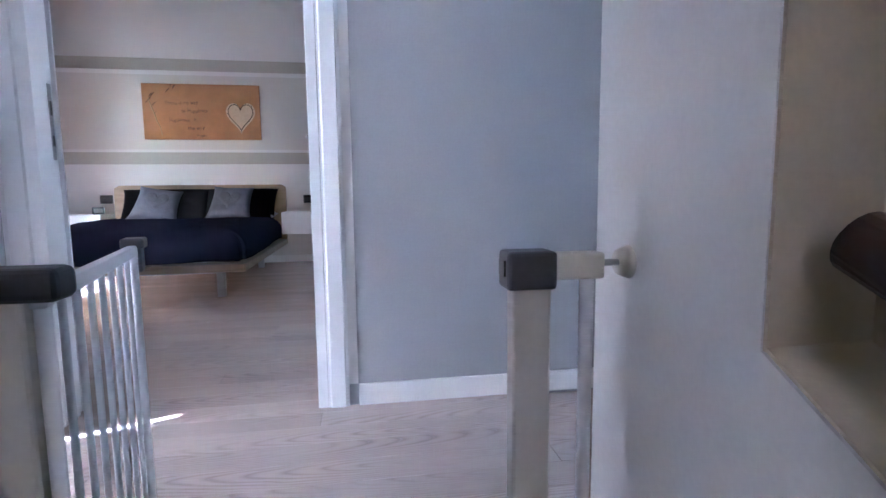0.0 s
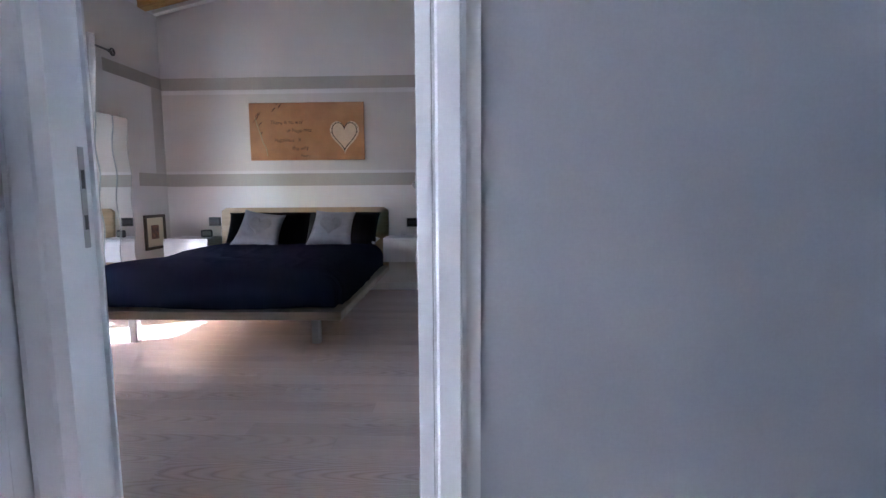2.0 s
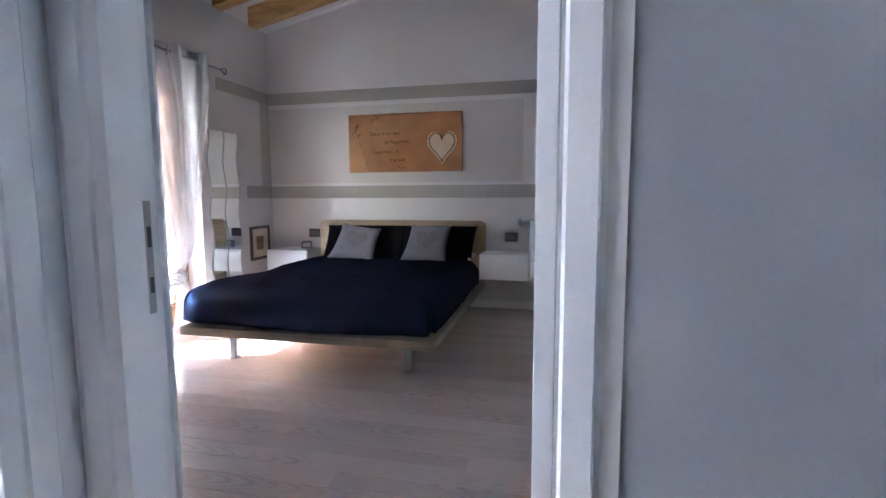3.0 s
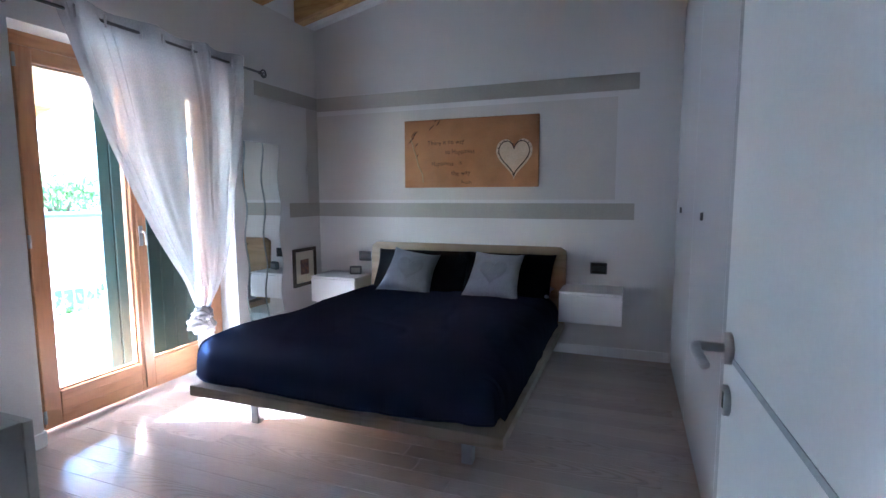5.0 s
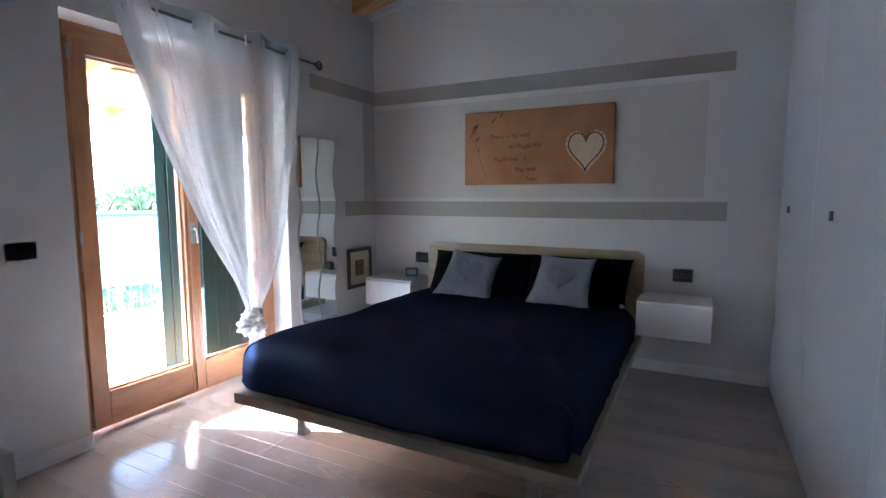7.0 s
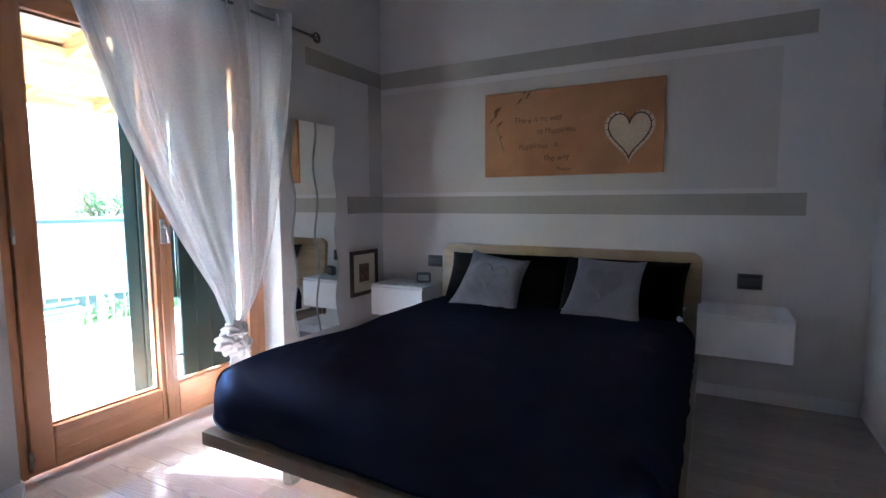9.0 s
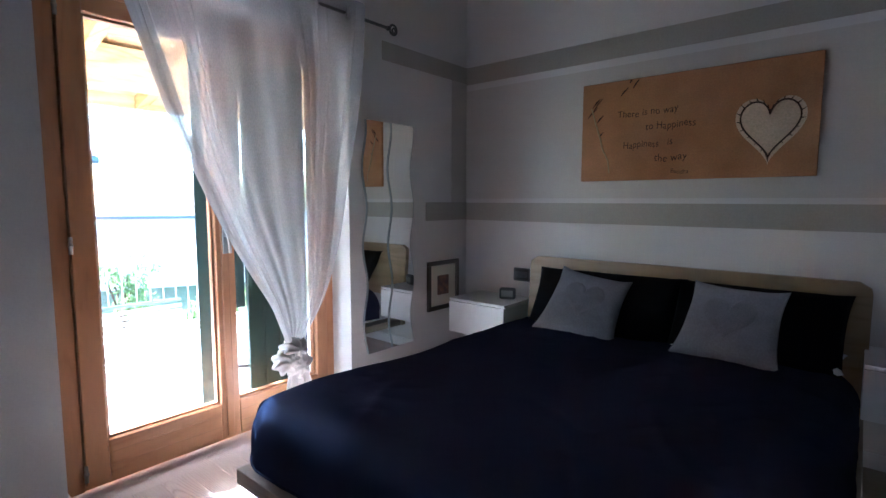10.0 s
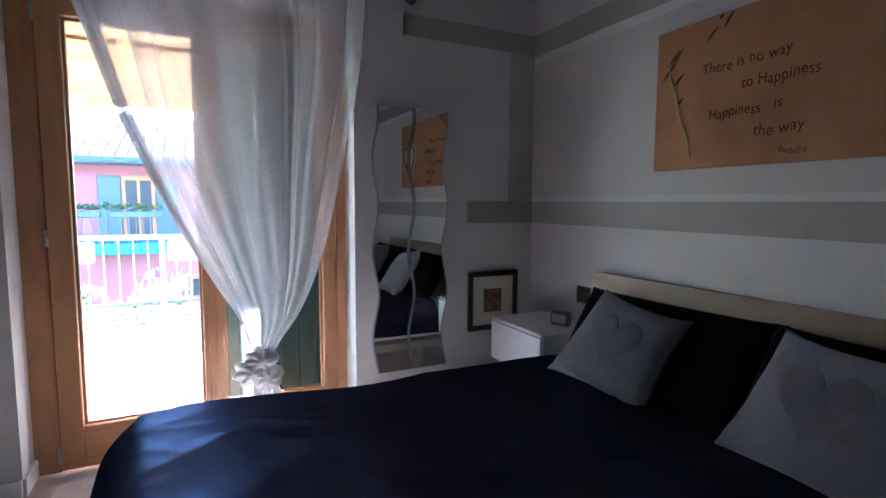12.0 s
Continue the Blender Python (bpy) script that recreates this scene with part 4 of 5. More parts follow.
VOILE_KNOT = material("gathered_voile", (0.78, 0.77, 0.77), 0.8, fine=0.06, fine_scale=300, bump=0.2, bump_scale=120)
curtain()


# ---- bed ----
BX0, BX1, BY0 = -2.625, -0.882, 3.933


def bed():
    b0 = thing("bed", "low platform bed in pale oak with a broad ledge", "bed", ((BX0 + BX1) / 2, 5.0, 0))
    ox, oy = -(BX0 + BX1) / 2, -5.0

    def lb(name, mat, x0, x1, y0, y1, z0, z1, bevel=0.004, parent=b0, label="", m=None):
        b = bmnew()
        box(b, x0 + ox, x1 + ox, y0 + oy, y1 + oy, z0, z1, bevel=bevel, m=m)
        return part(name, b, mat, parent, label)
    lb("foot_ledge", BIRCH_SHADED_X, BX0, BX1, BY0, BY0 + 0.12, 0.219, 0.275, 0.004)
    lb("side_ledge", BIRCH_SHADED_Y, BX0, BX0 + 0.12, BY0 + 0.12, 5.98, 0.219, 0.2748, 0.004)
    lb("side_ledge", BIRCH_SHADED_Y, BX1 - 0.12, BX1, BY0 + 0.12, 5.98, 0.219, 0.2748, 0.004)
    lb("slat_base", BIRCH, BX0 + 0.12, BX1 - 0.12, BY0 + 0.12, 5.98, 0.225, 0.265, 0.002)
    for x in (-1.114, -2.39):
        for y in (4.18, 5.7):
            lb("leg", LEGM, x - 0.028, x + 0.028, y - 0.028, y + 0.028, 0.0, 0.226, 0.006, label="satin-aluminium leg")
    lb("cross_beam", LEGM, BX0 + 0.25, BX1 - 0.25, 4.16, 4.20, 0.18, 0.225, 0.003)
    # headboard: bowed board with rounded corners
    b = bmnew()
    x0, x1 = -2.638, -0.882

    def hb(u, v, back):
        z = 0.22 + 0.658 * v
        x = x0 + (x1 - x0) * u
        r = 0.05
        e = max(0.0, (z - (0.878 - r)) / r)
        inset = r * (1 - math.sqrt(max(0.0, 1 - e * e)))
        x = max(x0 + inset, min(x1 - inset, x))
        y = 5.985 + 0.055 * v + 0.012 * math.cos((u - 0.5) * math.pi)
        return (x + ox, y + oy + (0.035 if back else 0), z)
    g1 = sheet(b, 40, 24, lambda u, v: hb(u, v, False))
    g2 = sheet(b, 40, 24, lambda u, v: hb(u, v, True))
    for i in range(40):
        b.faces.new((g1[i][24], g1[i + 1][24], g2[i + 1][24], g2[i][24]))
        b.faces.new((g1[i][0], g1[i + 1][0], g2[i + 1][0], g2[i][0]))
    for j in range(24):
        b.faces.new((g1[0][j], g1[0][j + 1], g2[0][j + 1], g2[0][j]))
        b.faces.new((g1[40][j], g1[40][j + 1], g2[40][j + 1], g2[40][j]))
    bmesh.ops.recalc_face_normals(b, faces=b.faces)
    part("headboard", b, BIRCH, b0, "pale oak headboard with rounded corners")


# Side ledges: same oak again, darkened to carry the shade they stand in.
BIRCH_SHADED_Y = wood("shaded_oak_side", (0.31, 0.24, 0.178), (0.235, 0.178, 0.128), "y", 0.42, 6.0, 0.06)
bed()


def mattress():
    m = thing("mattress", "white-sheeted mattress under the dark duvet", "mattress", (-1.755, 5.0, 0.266))
    b = bmnew()
    box(b, -0.80, 0.80, -0.90, 0.97, 0.0, 0.205, bevel=0.05, seg=4)
    part("core", b, LINEN, m, "", True)


def duvet():
    d = thing("duvet", "black satin duvet tucked over the mattress with soft creases", "duvet", (-1.755, 4.9, 0.28))
    b = bmnew()
    hx, y0, y1, top = 0.845, 3.95 - 4.9, 5.76 - 4.9, 0.235

    def fn(u, v):
        # unrolled: side drop, top, side drop
        s = (u - 0.5) * 2
        t = v
        # superellipse section across
        a = s * 1.28
        edge = abs(a)
        if edge <= 0.82:
            x, dz = a / 0.82 * (hx - 0.14), 0.0
        else:
            k = min((edge - 0.82) / 0.46, 1.0)
            ang = min(k * 1.9, 1.0) * math.pi / 2
            x = math.copysign(hx - 0.14 + 0.14 * math.sin(ang), a)
            dz = -0.135 * (1 - math.cos(ang)) - max(0.0, k - 0.526) / 0.474 * 0.08
        # along the bed
        w = t * 1.12
        if w <= 0.22:
            k = 1 - w / 0.22
            ang = min(k * 1.7, 1.0) * math.pi / 2
            y = y0 + 0.18 - 0.18 * math.sin(ang)
            dy = -0.15 * (1 - math.cos(ang)) - max(0.0, k - 0.588) / 0.412 * 0.07
        else:
            y = y0 + 0.18 + (w - 0.22) / 0.90 * (y1 - y0 - 0.18)
            dy = 0.0
        drop = -(abs(dz) ** 2.4 + abs(dy) ** 2.4) ** (1 / 2.4)
        drop = max(drop, -0.225)
        # round the foot corners in plan
        if dy < -0.02 and abs(x) > hx - 0.16:
            f = (abs(x) - (hx - 0.16)) / 0.16
            y += 0.07 * f * f
            x -= math.copysign(0.03 * f * f, x) if x > 0 else 0.0
        z = top + drop
        p = Vector((x * 1.4, y * 1.4, 0.3))
        z += 0.018 * noise.noise(p) + 0.006 * noise.noise(p * 3.1)
        # pull-creases on the top and gathers down the drops
        cr = 1 - abs(noise.noise((x * 3.1 + y * 1.1, y * 1.6 - x * 0.8, 4.0))) * 2.2
        cr2 = 1 - abs(noise.noise((x * 7.5 - y * 2.0, y * 3.4 + x * 2.0, 9.0))) * 2.2
        k = 1.0 if drop > -0.02 else 0.4
        z += (0.007 * max(0.0, cr) ** 3 + 0.004 * max(0.0, cr2) ** 4) * k
        if drop < -0.03:
            q = (x if dy < -0.05 else y) * 17
            bulge = (0.008 * math.sin(q + 3 * noise.noise((q * 0.25, 2.0, 0))) + 0.012 * noise.noise((q * 0.35, z * 3, 5.0))) * min(1.0, -drop / 0.14)
            if dy < -0.05:
                y -= bulge
            else:
                x += math.copysign(bulge, x)
        z += 0.02 * math.exp(-((y - 0.45) / 0.5) ** 2)
        # the foot end is plumper and hangs out towards the window
        z += 0.022 * math.exp(-((y + 0.55) / 0.3) ** 2) * max(0.0, 1 + drop / 0.15)
        if x < 0:
            x *= 1.0 + 0.085 * math.exp(-((y + 0.75) / 0.6) ** 2)
        return (x, y, z)
    sheet(b, 150, 150, fn)
    bmesh.ops.recalc_face_normals(b, faces=b.faces)
    part("cover", b, DUVET, d, "", True)
    for pts in ([fn(k / 60, 0.0) for k in range(61)], [fn(0.0, k / 60) for k in range(61)], [fn(1.0, k / 60) for k in range(61)], [fn(0.08 + 0.84 * k / 60, 1.0) for k in range(61)]):
        b = bmnew()
        tube(b, pts, 0.005, 6)
        part("hem", b, DUVET, d, "", True)
    return d


mattress()
duvet()


def cushion_mesh(w, h, t, seed, pinch=0.12, n=30, top=1.0):
    """A stuffed square: thick in the middle, pinched to its corners."""
    b = bmnew()

    def side(s):
        def fn(u, v):
            a, c = (u - 0.5) * 2, (v - 0.5) * 2
            ex = 1 - pinch * (1 - abs(c) ** 2.5) * abs(a) ** 3
            ey = 1 - pinch * (1 - abs(a) ** 2.5) * abs(c) ** 3
            body = ((1 - a ** 4) * (1 - c ** 4)) ** 0.55
            wr = 0.05 * noise.noise((a * 2.2 + seed, c * 2.2, s * 3.0)) + 0.03 * noise.noise((a * 5 + seed, c * 5, s))
            wide = 1 + (top - 1) * (c + 1) / 2
            return (a * w / 2 * ex * wide, s * t / 2 * body * (1 + 2 * wr), c * h / 2 * ey)
        return fn
    sheet(b, n, n, side(1))
    sheet(b, n, n, side(-1))
    bmesh.ops.remove_doubles(b, verts=b.verts, dist=0.0005)
    bmesh.ops.recalc_face_normals(b, faces=b.faces)
    return b


def pillows():
    for x, lean, yaw, s in ((-2.055, 33, 2, 1), (-1.315, 33, -2, 2)):
        b = cushion_mesh(0.86 if s == 1 else 0.74, 0.47, 0.18, s * 3.1, 0.06)
        o = part("pillow", b, BLACKCOT, None, "", True)
        o.matrix_world = pose(x, 5.80, 0.635, -lean, 0, yaw)
        tagged(o, "black cotton pillow leaning on the headboard", "pillow", "black pillows")
    # Stand-in for the white sheet corner showing beside the right black pillow.
    b = cushion_mesh(0.68, 0.25, 0.11, 7.7, 0.05)
    o = part("pillow", b, LINEN, None, "", True)
    o.matrix_world = pose(-1.295, 5.80, 0.548, -84, 0, -1)
    tagged(o, "flat white linen form standing in for the sheet's corner", "pillow")
    for x, y, z, lean, roll, yaw, s, lab in ((-2.085, 5.665, 0.672, 36, 9, 5, 5, "grey velvet cushion with a sewn-on heart against a black pillow"), (-1.375, 5.655, 0.680, 35, 2, -4, 9, "grey velvet cushion with a large sewn-on heart")):
        w, h, t, top = 0.46, 0.41, 0.14, 0.86
        b = cushion_mesh(w, h, t, s, 0.13, 36, top)
        o = part("cushion", b, GREYCOT, None, "", True)
        o.matrix_world = pose(x, y, z, -lean, roll, yaw)
        tagged(o, lab, "cushion", "grey cushions")

        def face(a, c, lift, s=s):
            body = max(0.0, (1 - a ** 4) * (1 - c ** 4)) ** 0.55
            wr = 0.05 * noise.noise((a * 2.2 + s, c * 2.2, -3.0)) + 0.03 * noise.noise((a * 5 + s, c * 5, -1.0))
            wide = 1 + (top - 1) * (c + 1) / 2
            return (a * w / 2 * wide, -t / 2 * body * (1 + 2 * wr) - lift, c * h / 2)
        # sewn-on plush heart, slightly proud
        hb = bmnew()
        rows = []
        for k in range(1, 9):
            f = k / 8
            row = []
            for i in range(48):
                q = 2 * math.pi * i / 48
                ha = 16 * math.sin(q) ** 3 / 17 * 0.58 * f
                hc = (13 * math.cos(q) - 5 * math.cos(2 * q) - 2 * math.cos(3 * q) - math.cos(4 * q)) / 17 * 0.62 * f + 0.08
                row.append(hb.verts.new(face(ha, hc, 0.0065 * (1 - f ** 6) - (0.003 if k == 8 else 0.0) + 0.0012 * noise.noise((ha * 14, hc * 14, s)))))
            rows.append(row)
        mid = hb.verts.new(face(0.0, 0.08, 0.0065))
        for i in range(48):
            j = (i + 1) % 48
            hb.faces.new((mid, rows[0][i], rows[0][j]))
            for k in range(7):
                hb.faces.new((rows[k][i], rows[k + 1][i], rows[k + 1][j], rows[k][j]))
        bmesh.ops.recalc_face_normals(hb, faces=hb.faces)
        part("plush_heart", hb, PLUSH, o, "slightly darker plush heart", True)
        # piped seam round the edge
        sb = bmnew()
        ring_pts = []
        for i in range(80):
            q = 8 * i / 80
            a, c = ((q - 1, -1), (1, q - 3), (5 - q, 1), (-1, 7 - q))[int(q // 2)]
            wide = 1 + (top - 1) * (c + 1) / 2
            ex = 1 - 0.13 * (1 - abs(c) ** 2.5) * abs(a) ** 3
            ey = 1 - 0.13 * (1 - abs(a) ** 2.5) * abs(c) ** 3
            ring_pts.append((a * w / 2 * ex * wide, 0, c * h / 2 * ey))
        tube(sb, ring_pts + ring_pts[:1], 0.0032, 6)
        part("piping", sb, GREYCOT, o, "", True)


PLUSH = material("heart_plush", (0.165, 0.16, 0.185), 0.9, second=(0.135, 0.13, 0.155), scale=12, fine=0.2, fine_scale=220, sheen=0.3, bump=0.5, bump_scale=230)
pillows()


# ---- bedside ----
def nightstand(x0, x1, lab):
    n = thing("nightstand", lab, "nightstand", ((x0 + x1) / 2, 5.92, 0.345), "floating nightstands")
    w = (x1 - x0) / 2
    b = bmnew()
    box(b, -w, w, -0.165, 0.178, 0.0, 0.218, bevel=0.002)
    part("body", b, WHITE, n)
    b = bmnew()
    box(b, -w - 0.001, w + 0.001, -0.182, 0.179, 0.220, 0.234, bevel=0.002)
    part("top", b, WHITE, n)
    b = bmnew()
    box(b, -w, w, -0.185, -0.167, 0.0, 0.212, bevel=0.002)
    part("drawer_front", b, WHITE, n)


nightstand(-0.896, -0.447, "white lacquered one-drawer nightstand fixed to the wall, empty top")
nightstand(-3.103, -2.655, "white lacquered one-drawer nightstand carrying a clock")


def socket_plate(x, y, z, ang, w=0.108, lab="black wall socket plate beside the bed"):
    s = thing("wall_socket", lab, "socket", (x, y, z), "black wall plates")
    s.rotation_euler = (0, 0, radians(ang))
    b = bmnew()
    box(b, -w / 2, w / 2, -0.009, 0, -0.04, 0.04, bevel=0.006, seg=3)
    part("plate", b, BLACKPL, s)
    for i in (-1, 0, 1):
        b = bmnew()
        box(b, i * 0.034 - 0.0155, i * 0.034 + 0.0155, -0.0115, -0.0085, -0.022, 0.022, bevel=0.0015)
        part("module", b, DARKPL, s)
    b = bmnew()
    box(b, -w / 2 - 0.010, w / 2 + 0.010, -0.006, 0, -0.046, 0.046, bevel=0.0055, seg=3)
    part("surround", b, PLATE_RIM, s, "grey plastic surround")
    return s


PLATE_RIM = material("plate_rim_plastic", (0.075, 0.08, 0.09), 0.4, fine=0.05)
socket_plate(-0.635, BY, 0.715, 0)
socket_plate(-2.745, BY, 0.733, 0)
socket_plate(WX, 3.34, 1.03, -90, 0.112, "black light-switch plate with a grey surround on the wall")


def clock():
    c = thing("alarm_clock", "small grey digital alarm clock on the nightstand", "clock", (-2.768, 5.955, 0.579))
    c.rotation_euler = (0, 0, radians(24))
    b = bmnew()
    box(b, -0.055, 0.055, -0.022, 0.022, 0.0, 0.078, bevel=0.014, seg=4)
    part("case", b, GREYPL, c, "", True)
    b = bmnew()
    box(b, -0.040, 0.040, -0.0245, -0.0215, 0.018, 0.062, bevel=0.004)
    part("display", b, LCD, c, "dark grey display")


clock()


def mirror_piece(y0, lab):
    """A tall wavy mirror strip, 0.2 m wide, on the window wall."""
    m = thing("wavy_mirror", lab, "mirror", (WX, y0, 0.30), "wavy mirrors")
    H = 1.425

    def wave(z):
        return 0.017 * math.sin(2 * math.pi * (z / 0.475) + 2.2)
    n = 72
    b = bmnew()
    left = [(wave(H * i / n), H * i / n) for i in range(n + 1)]
    right = [(0.203 + wave(H * i / n), H * i / n) for i in range(n + 1)]
    outline = left + right[::-1]

    def slab(bm, ol, a, c):
        lo = [bm.verts.new((a, p[0], p[1])) for p in ol]
        hi = [bm.verts.new((c, p[0], p[1])) for p in ol]
        k = len(ol)
        for i in range(k):
            bm.faces.new((lo[i], lo[(i + 1) % k], hi[(i + 1) % k], hi[i]))
        h = len(ol) // 2
        for i in range(h - 1):
            bm.faces.new((hi[i], hi[i + 1], hi[k - 2 - i], hi[k - 1 - i]))
            bm.faces.new((lo[i], lo[k - 1 - i], lo[k - 2 - i], lo[i + 1]))
        bmesh.ops.recalc_face_normals(bm, faces=bm.faces)
    slab(b, outline, 0.004, 0.014)
    part("backing", b, MIRROR_EDGE, m, "ground glass edge")
    b = bmnew()
    s = [(y + (0.0065 if i <= n else -0.0065), z) for i, (y, z) in enumerate(outline)]
    slab(b, s, 0.0145, 0.016)
    part("silvering", b, MIRROR, m)


mirror_piece(5.085, "tall wavy-edged wall mirror beside its twin")
mirror_piece(5.293, "tall wavy-edged wall mirror next to the framed print")


def framed_print():
    f = thing("framed_print", "small dark-framed print with a cream mount on the wall", "picture", (WX, 5.82, 0.645))
    w, h, t = 0.17, 0.175, 0.03
    for y0, y1, z0, z1 in ((-w, w, h - t, h), (-w, w, -h, -h + t), (-w, -w + t, -h + t, h - t), (w - t, w, -h + t, h - t)):
        b = bmnew()
        box(b, 0.002, 0.024, y0, y1, z0, z1, bevel=0.004)
        part("frame_rail", b, DARKWOOD, f)
    b = bmnew()
    box(b, 0.004, 0.010, -w + t, w - t, -h + t, h - t)
    part("mount", b, PAPER, f, "cream mount board")
    b = bmnew()
    box(b, 0.010, 0.0115, -0.062, 0.062, -0.07, 0.07)
    part("print", b, PRINT, f, "small reddish-brown print")


framed_print()


def wall_picture():
    x0, x1, z0, z1, yb = -2.314, -1.122, 1.367, 1.95, BY
    p = thing("canvas_picture", "sand-coloured canvas with a handwritten saying and a drawn heart", "picture", ((x0 + x1) / 2, yb, (z0 + z1) / 2))
    w, h = (x1 - x0) / 2, (z1 - z0) / 2
    b = bmnew()
    box(b, -w, w, -0.026, -0.002, -h, h, bevel=0.004)
    part("canvas", b, CANVAS, p)
    f = -0.0262

    def text(s, x, z, size, width, rot=0):
        cu = bpy.data.curves.new("lettering", "FONT")
        cu.body, cu.size, cu.extrude, cu.shear, cu.space_character = s, size, 0.0006, 0.06, 1.06
        cu.offset = -0.0002
        tmp = new("tmp_text", cu)
        me = bpy.data.meshes.new_from_object(tmp.evaluated_get(bpy.context.evaluated_depsgraph_get()))
        bpy.data.objects.remove(tmp)
        far = max(v.co.x for v in me.vertices)
        for v in me.vertices:
            # a written line wavers a little
            v.co.x *= width / far
            v.co.y += 0.0035 * math.sin(v.co.x * 41 + z * 90) + 0.002 * math.sin(v.co.x * 97)
        line = bmnew()
        line.from_mesh(me)
        bpy.data.meshes.remove(me)
        bmesh.ops.remove_doubles(line, verts=line.verts, dist=0.00002)
        left = set(line.verts)
        while left:
            island, todo = set(), [left.pop()]
            while todo:
                v = todo.pop()
                island.add(v)
                for e in v.link_edges:
                    w2 = e.other_vert(v)
                    if w2 in left:
                        left.remove(w2)
                        todo.append(w2)
            b = bmnew()
            made = {v: b.verts.new(v.co) for v in island}
            for fc in {fc for v in island for fc in v.link_faces}:
                b.faces.new([made[v] for v in fc.verts])
            o = part("letter", b, INK, p)
            o.matrix_local = pose(x, f - 0.0006, z, 90, -rot, 0)
        line.free()
    text("There is no way", -0.375, 0.072, 0.056, 0.338, 1.5)
    text("to Happiness", -0.211, -0.008, 0.058, 0.264, 1.0)
    text("Happiness   is", -0.338, -0.104, 0.056, 0.276, 0.5)
    text("the way", -0.157, -0.190, 0.060, 0.174, 1.5)
    text("Buddha", -0.066, -0.258, 0.033, 0.094)
    # sand heart with a spiky drawn outline
    hp = []
    for i in range(60):
        t = 2 * math.pi * i / 60
        hp.append((16 * math.sin(t) ** 3 / 17 * 0.140, (13 * math.cos(t) - 5 * math.cos(2 * t) - 2 * math.cos(3 * t) - math.cos(4 * t)) / 17 * 0.170 - 0.034))
    hx = 0.393
    b = bmnew()
    c = b.verts.new((hx, f - 0.006, -0.01))
    vs = [b.verts.new((hx + a, f - 0.002, z)) for a, z in hp]
    vo = [b.verts.new((hx + a * 1.17, f + 0.0005, z * 1.17 + 0.002)) for a, z in hp]
    for i in range(60):
        b.faces.new((c, vs[i], vs[(i + 1) % 60]))
        b.faces.new((vs[i], vo[i], vo[(i + 1) % 60], vs[(i + 1) % 60]))
    bmesh.ops.recalc_face_normals(b, faces=b.faces)
    heart = part("sand_heart", b, SANDHEART, p, "pale sand heart")
    b = bmnew()
    loop = [(hx + a * 0.97, f - 0.006, z * 0.97) for a, z in hp] + [(hx + hp[0][0] * 0.97, f - 0.006, hp[0][1] * 0.97)]
    tube(b, loop, 0.0042, 6)
    rnd = random.Random(4)
    for i in range(0, 60, 2):
        a, z = hp[i]
        d = Vector((a, 0, z + 0.01)).normalized()
        k = 0.012 + 0.012 * rnd.random()
        rod(b, (hx + a * 0.97, f - 0.006, z * 0.97), (hx + a * 0.97 + d.x * k, f - 0.005, z * 0.97 + d.z * k + 0.004), 0.0032, 6, 0.001)
    part("heart_outline", b, INK, heart, "dark spiky outline")
    # dry stem and scratched strokes
    b = bmnew()
    tube(b, [(-0.535, f - 0.004, 0.145), (-0.505, f - 0.008, 0.05), (-0.475, f - 0.006, -0.04), (-0.46, f - 0.008, -0.1), (-0.425, f - 0.006, -0.17), (-0.415, f - 0.004, -0.245)], [0.003, 0.004, 0.005, 0.005, 0.004, 0.003], 6)
    part("dry_stem", b, TWIG, p, "glued-on dry plant stem")
    for a0, c0, a1, c1 in ((-0.56, 0.09, -0.50, 0.15), (-0.53, 0.15, -0.485, 0.20), (-0.52, 0.14, -0.47, 0.20), (-0.36, 0.20, -0.315, 0.245), (-0.29, 0.235, -0.255, 0.285), (-0.31, 0.27, -0.295, 0.285), (-0.50, 0.06, -0.46, 0.10), (-0.485, -0.03, -0.46, 0.0)):
        b = bmnew()
        tube(b, [(a0, f - 0.001, c0), ((a0 + a1) / 2, f - 0.003, (c0 + c1) / 2 + 0.003), (a1, f - 0.001, c1)], [0.0015, 0.0042, 0.0015], 6)
        part("stroke", b, INK, p)


wall_picture()


# ---- wardrobe and dresser ----
def wardrobe():
    x, top = -0.088, 2.62
    w = thing("wardrobe", "tall glossy white built-in wardrobe with flush doors", "wardrobe", (x, 5.0, 0))
    b = bmnew()
    box(b, 0.024, 0.60, 2.87 - 5.0, BY - 5.0 - 0.004, 0.004, top)
    part("carcass", b, WHITE, w)
    for y0, y1 in ((2.87, 3.938), (3.942, 5.008), (5.012, 6.092)):
        b = bmnew()
        box(b, 0.0, 0.022, y0 - 5.0, y1 - 5.0, 0.012, top, bevel=0.0015)
        d = part("door", b, GLOSS, w, "glossy white door")
        b = bmnew()
        ky = y1 - 0.39
        box(b, -0.012, 0.0, ky - 5.0 - 0.011, ky - 5.0 + 0.011, 1.175, 1.213, bevel=0.002)
        part("knob", b, DARKMETAL, d, "small dark metal knob")


wardrobe()


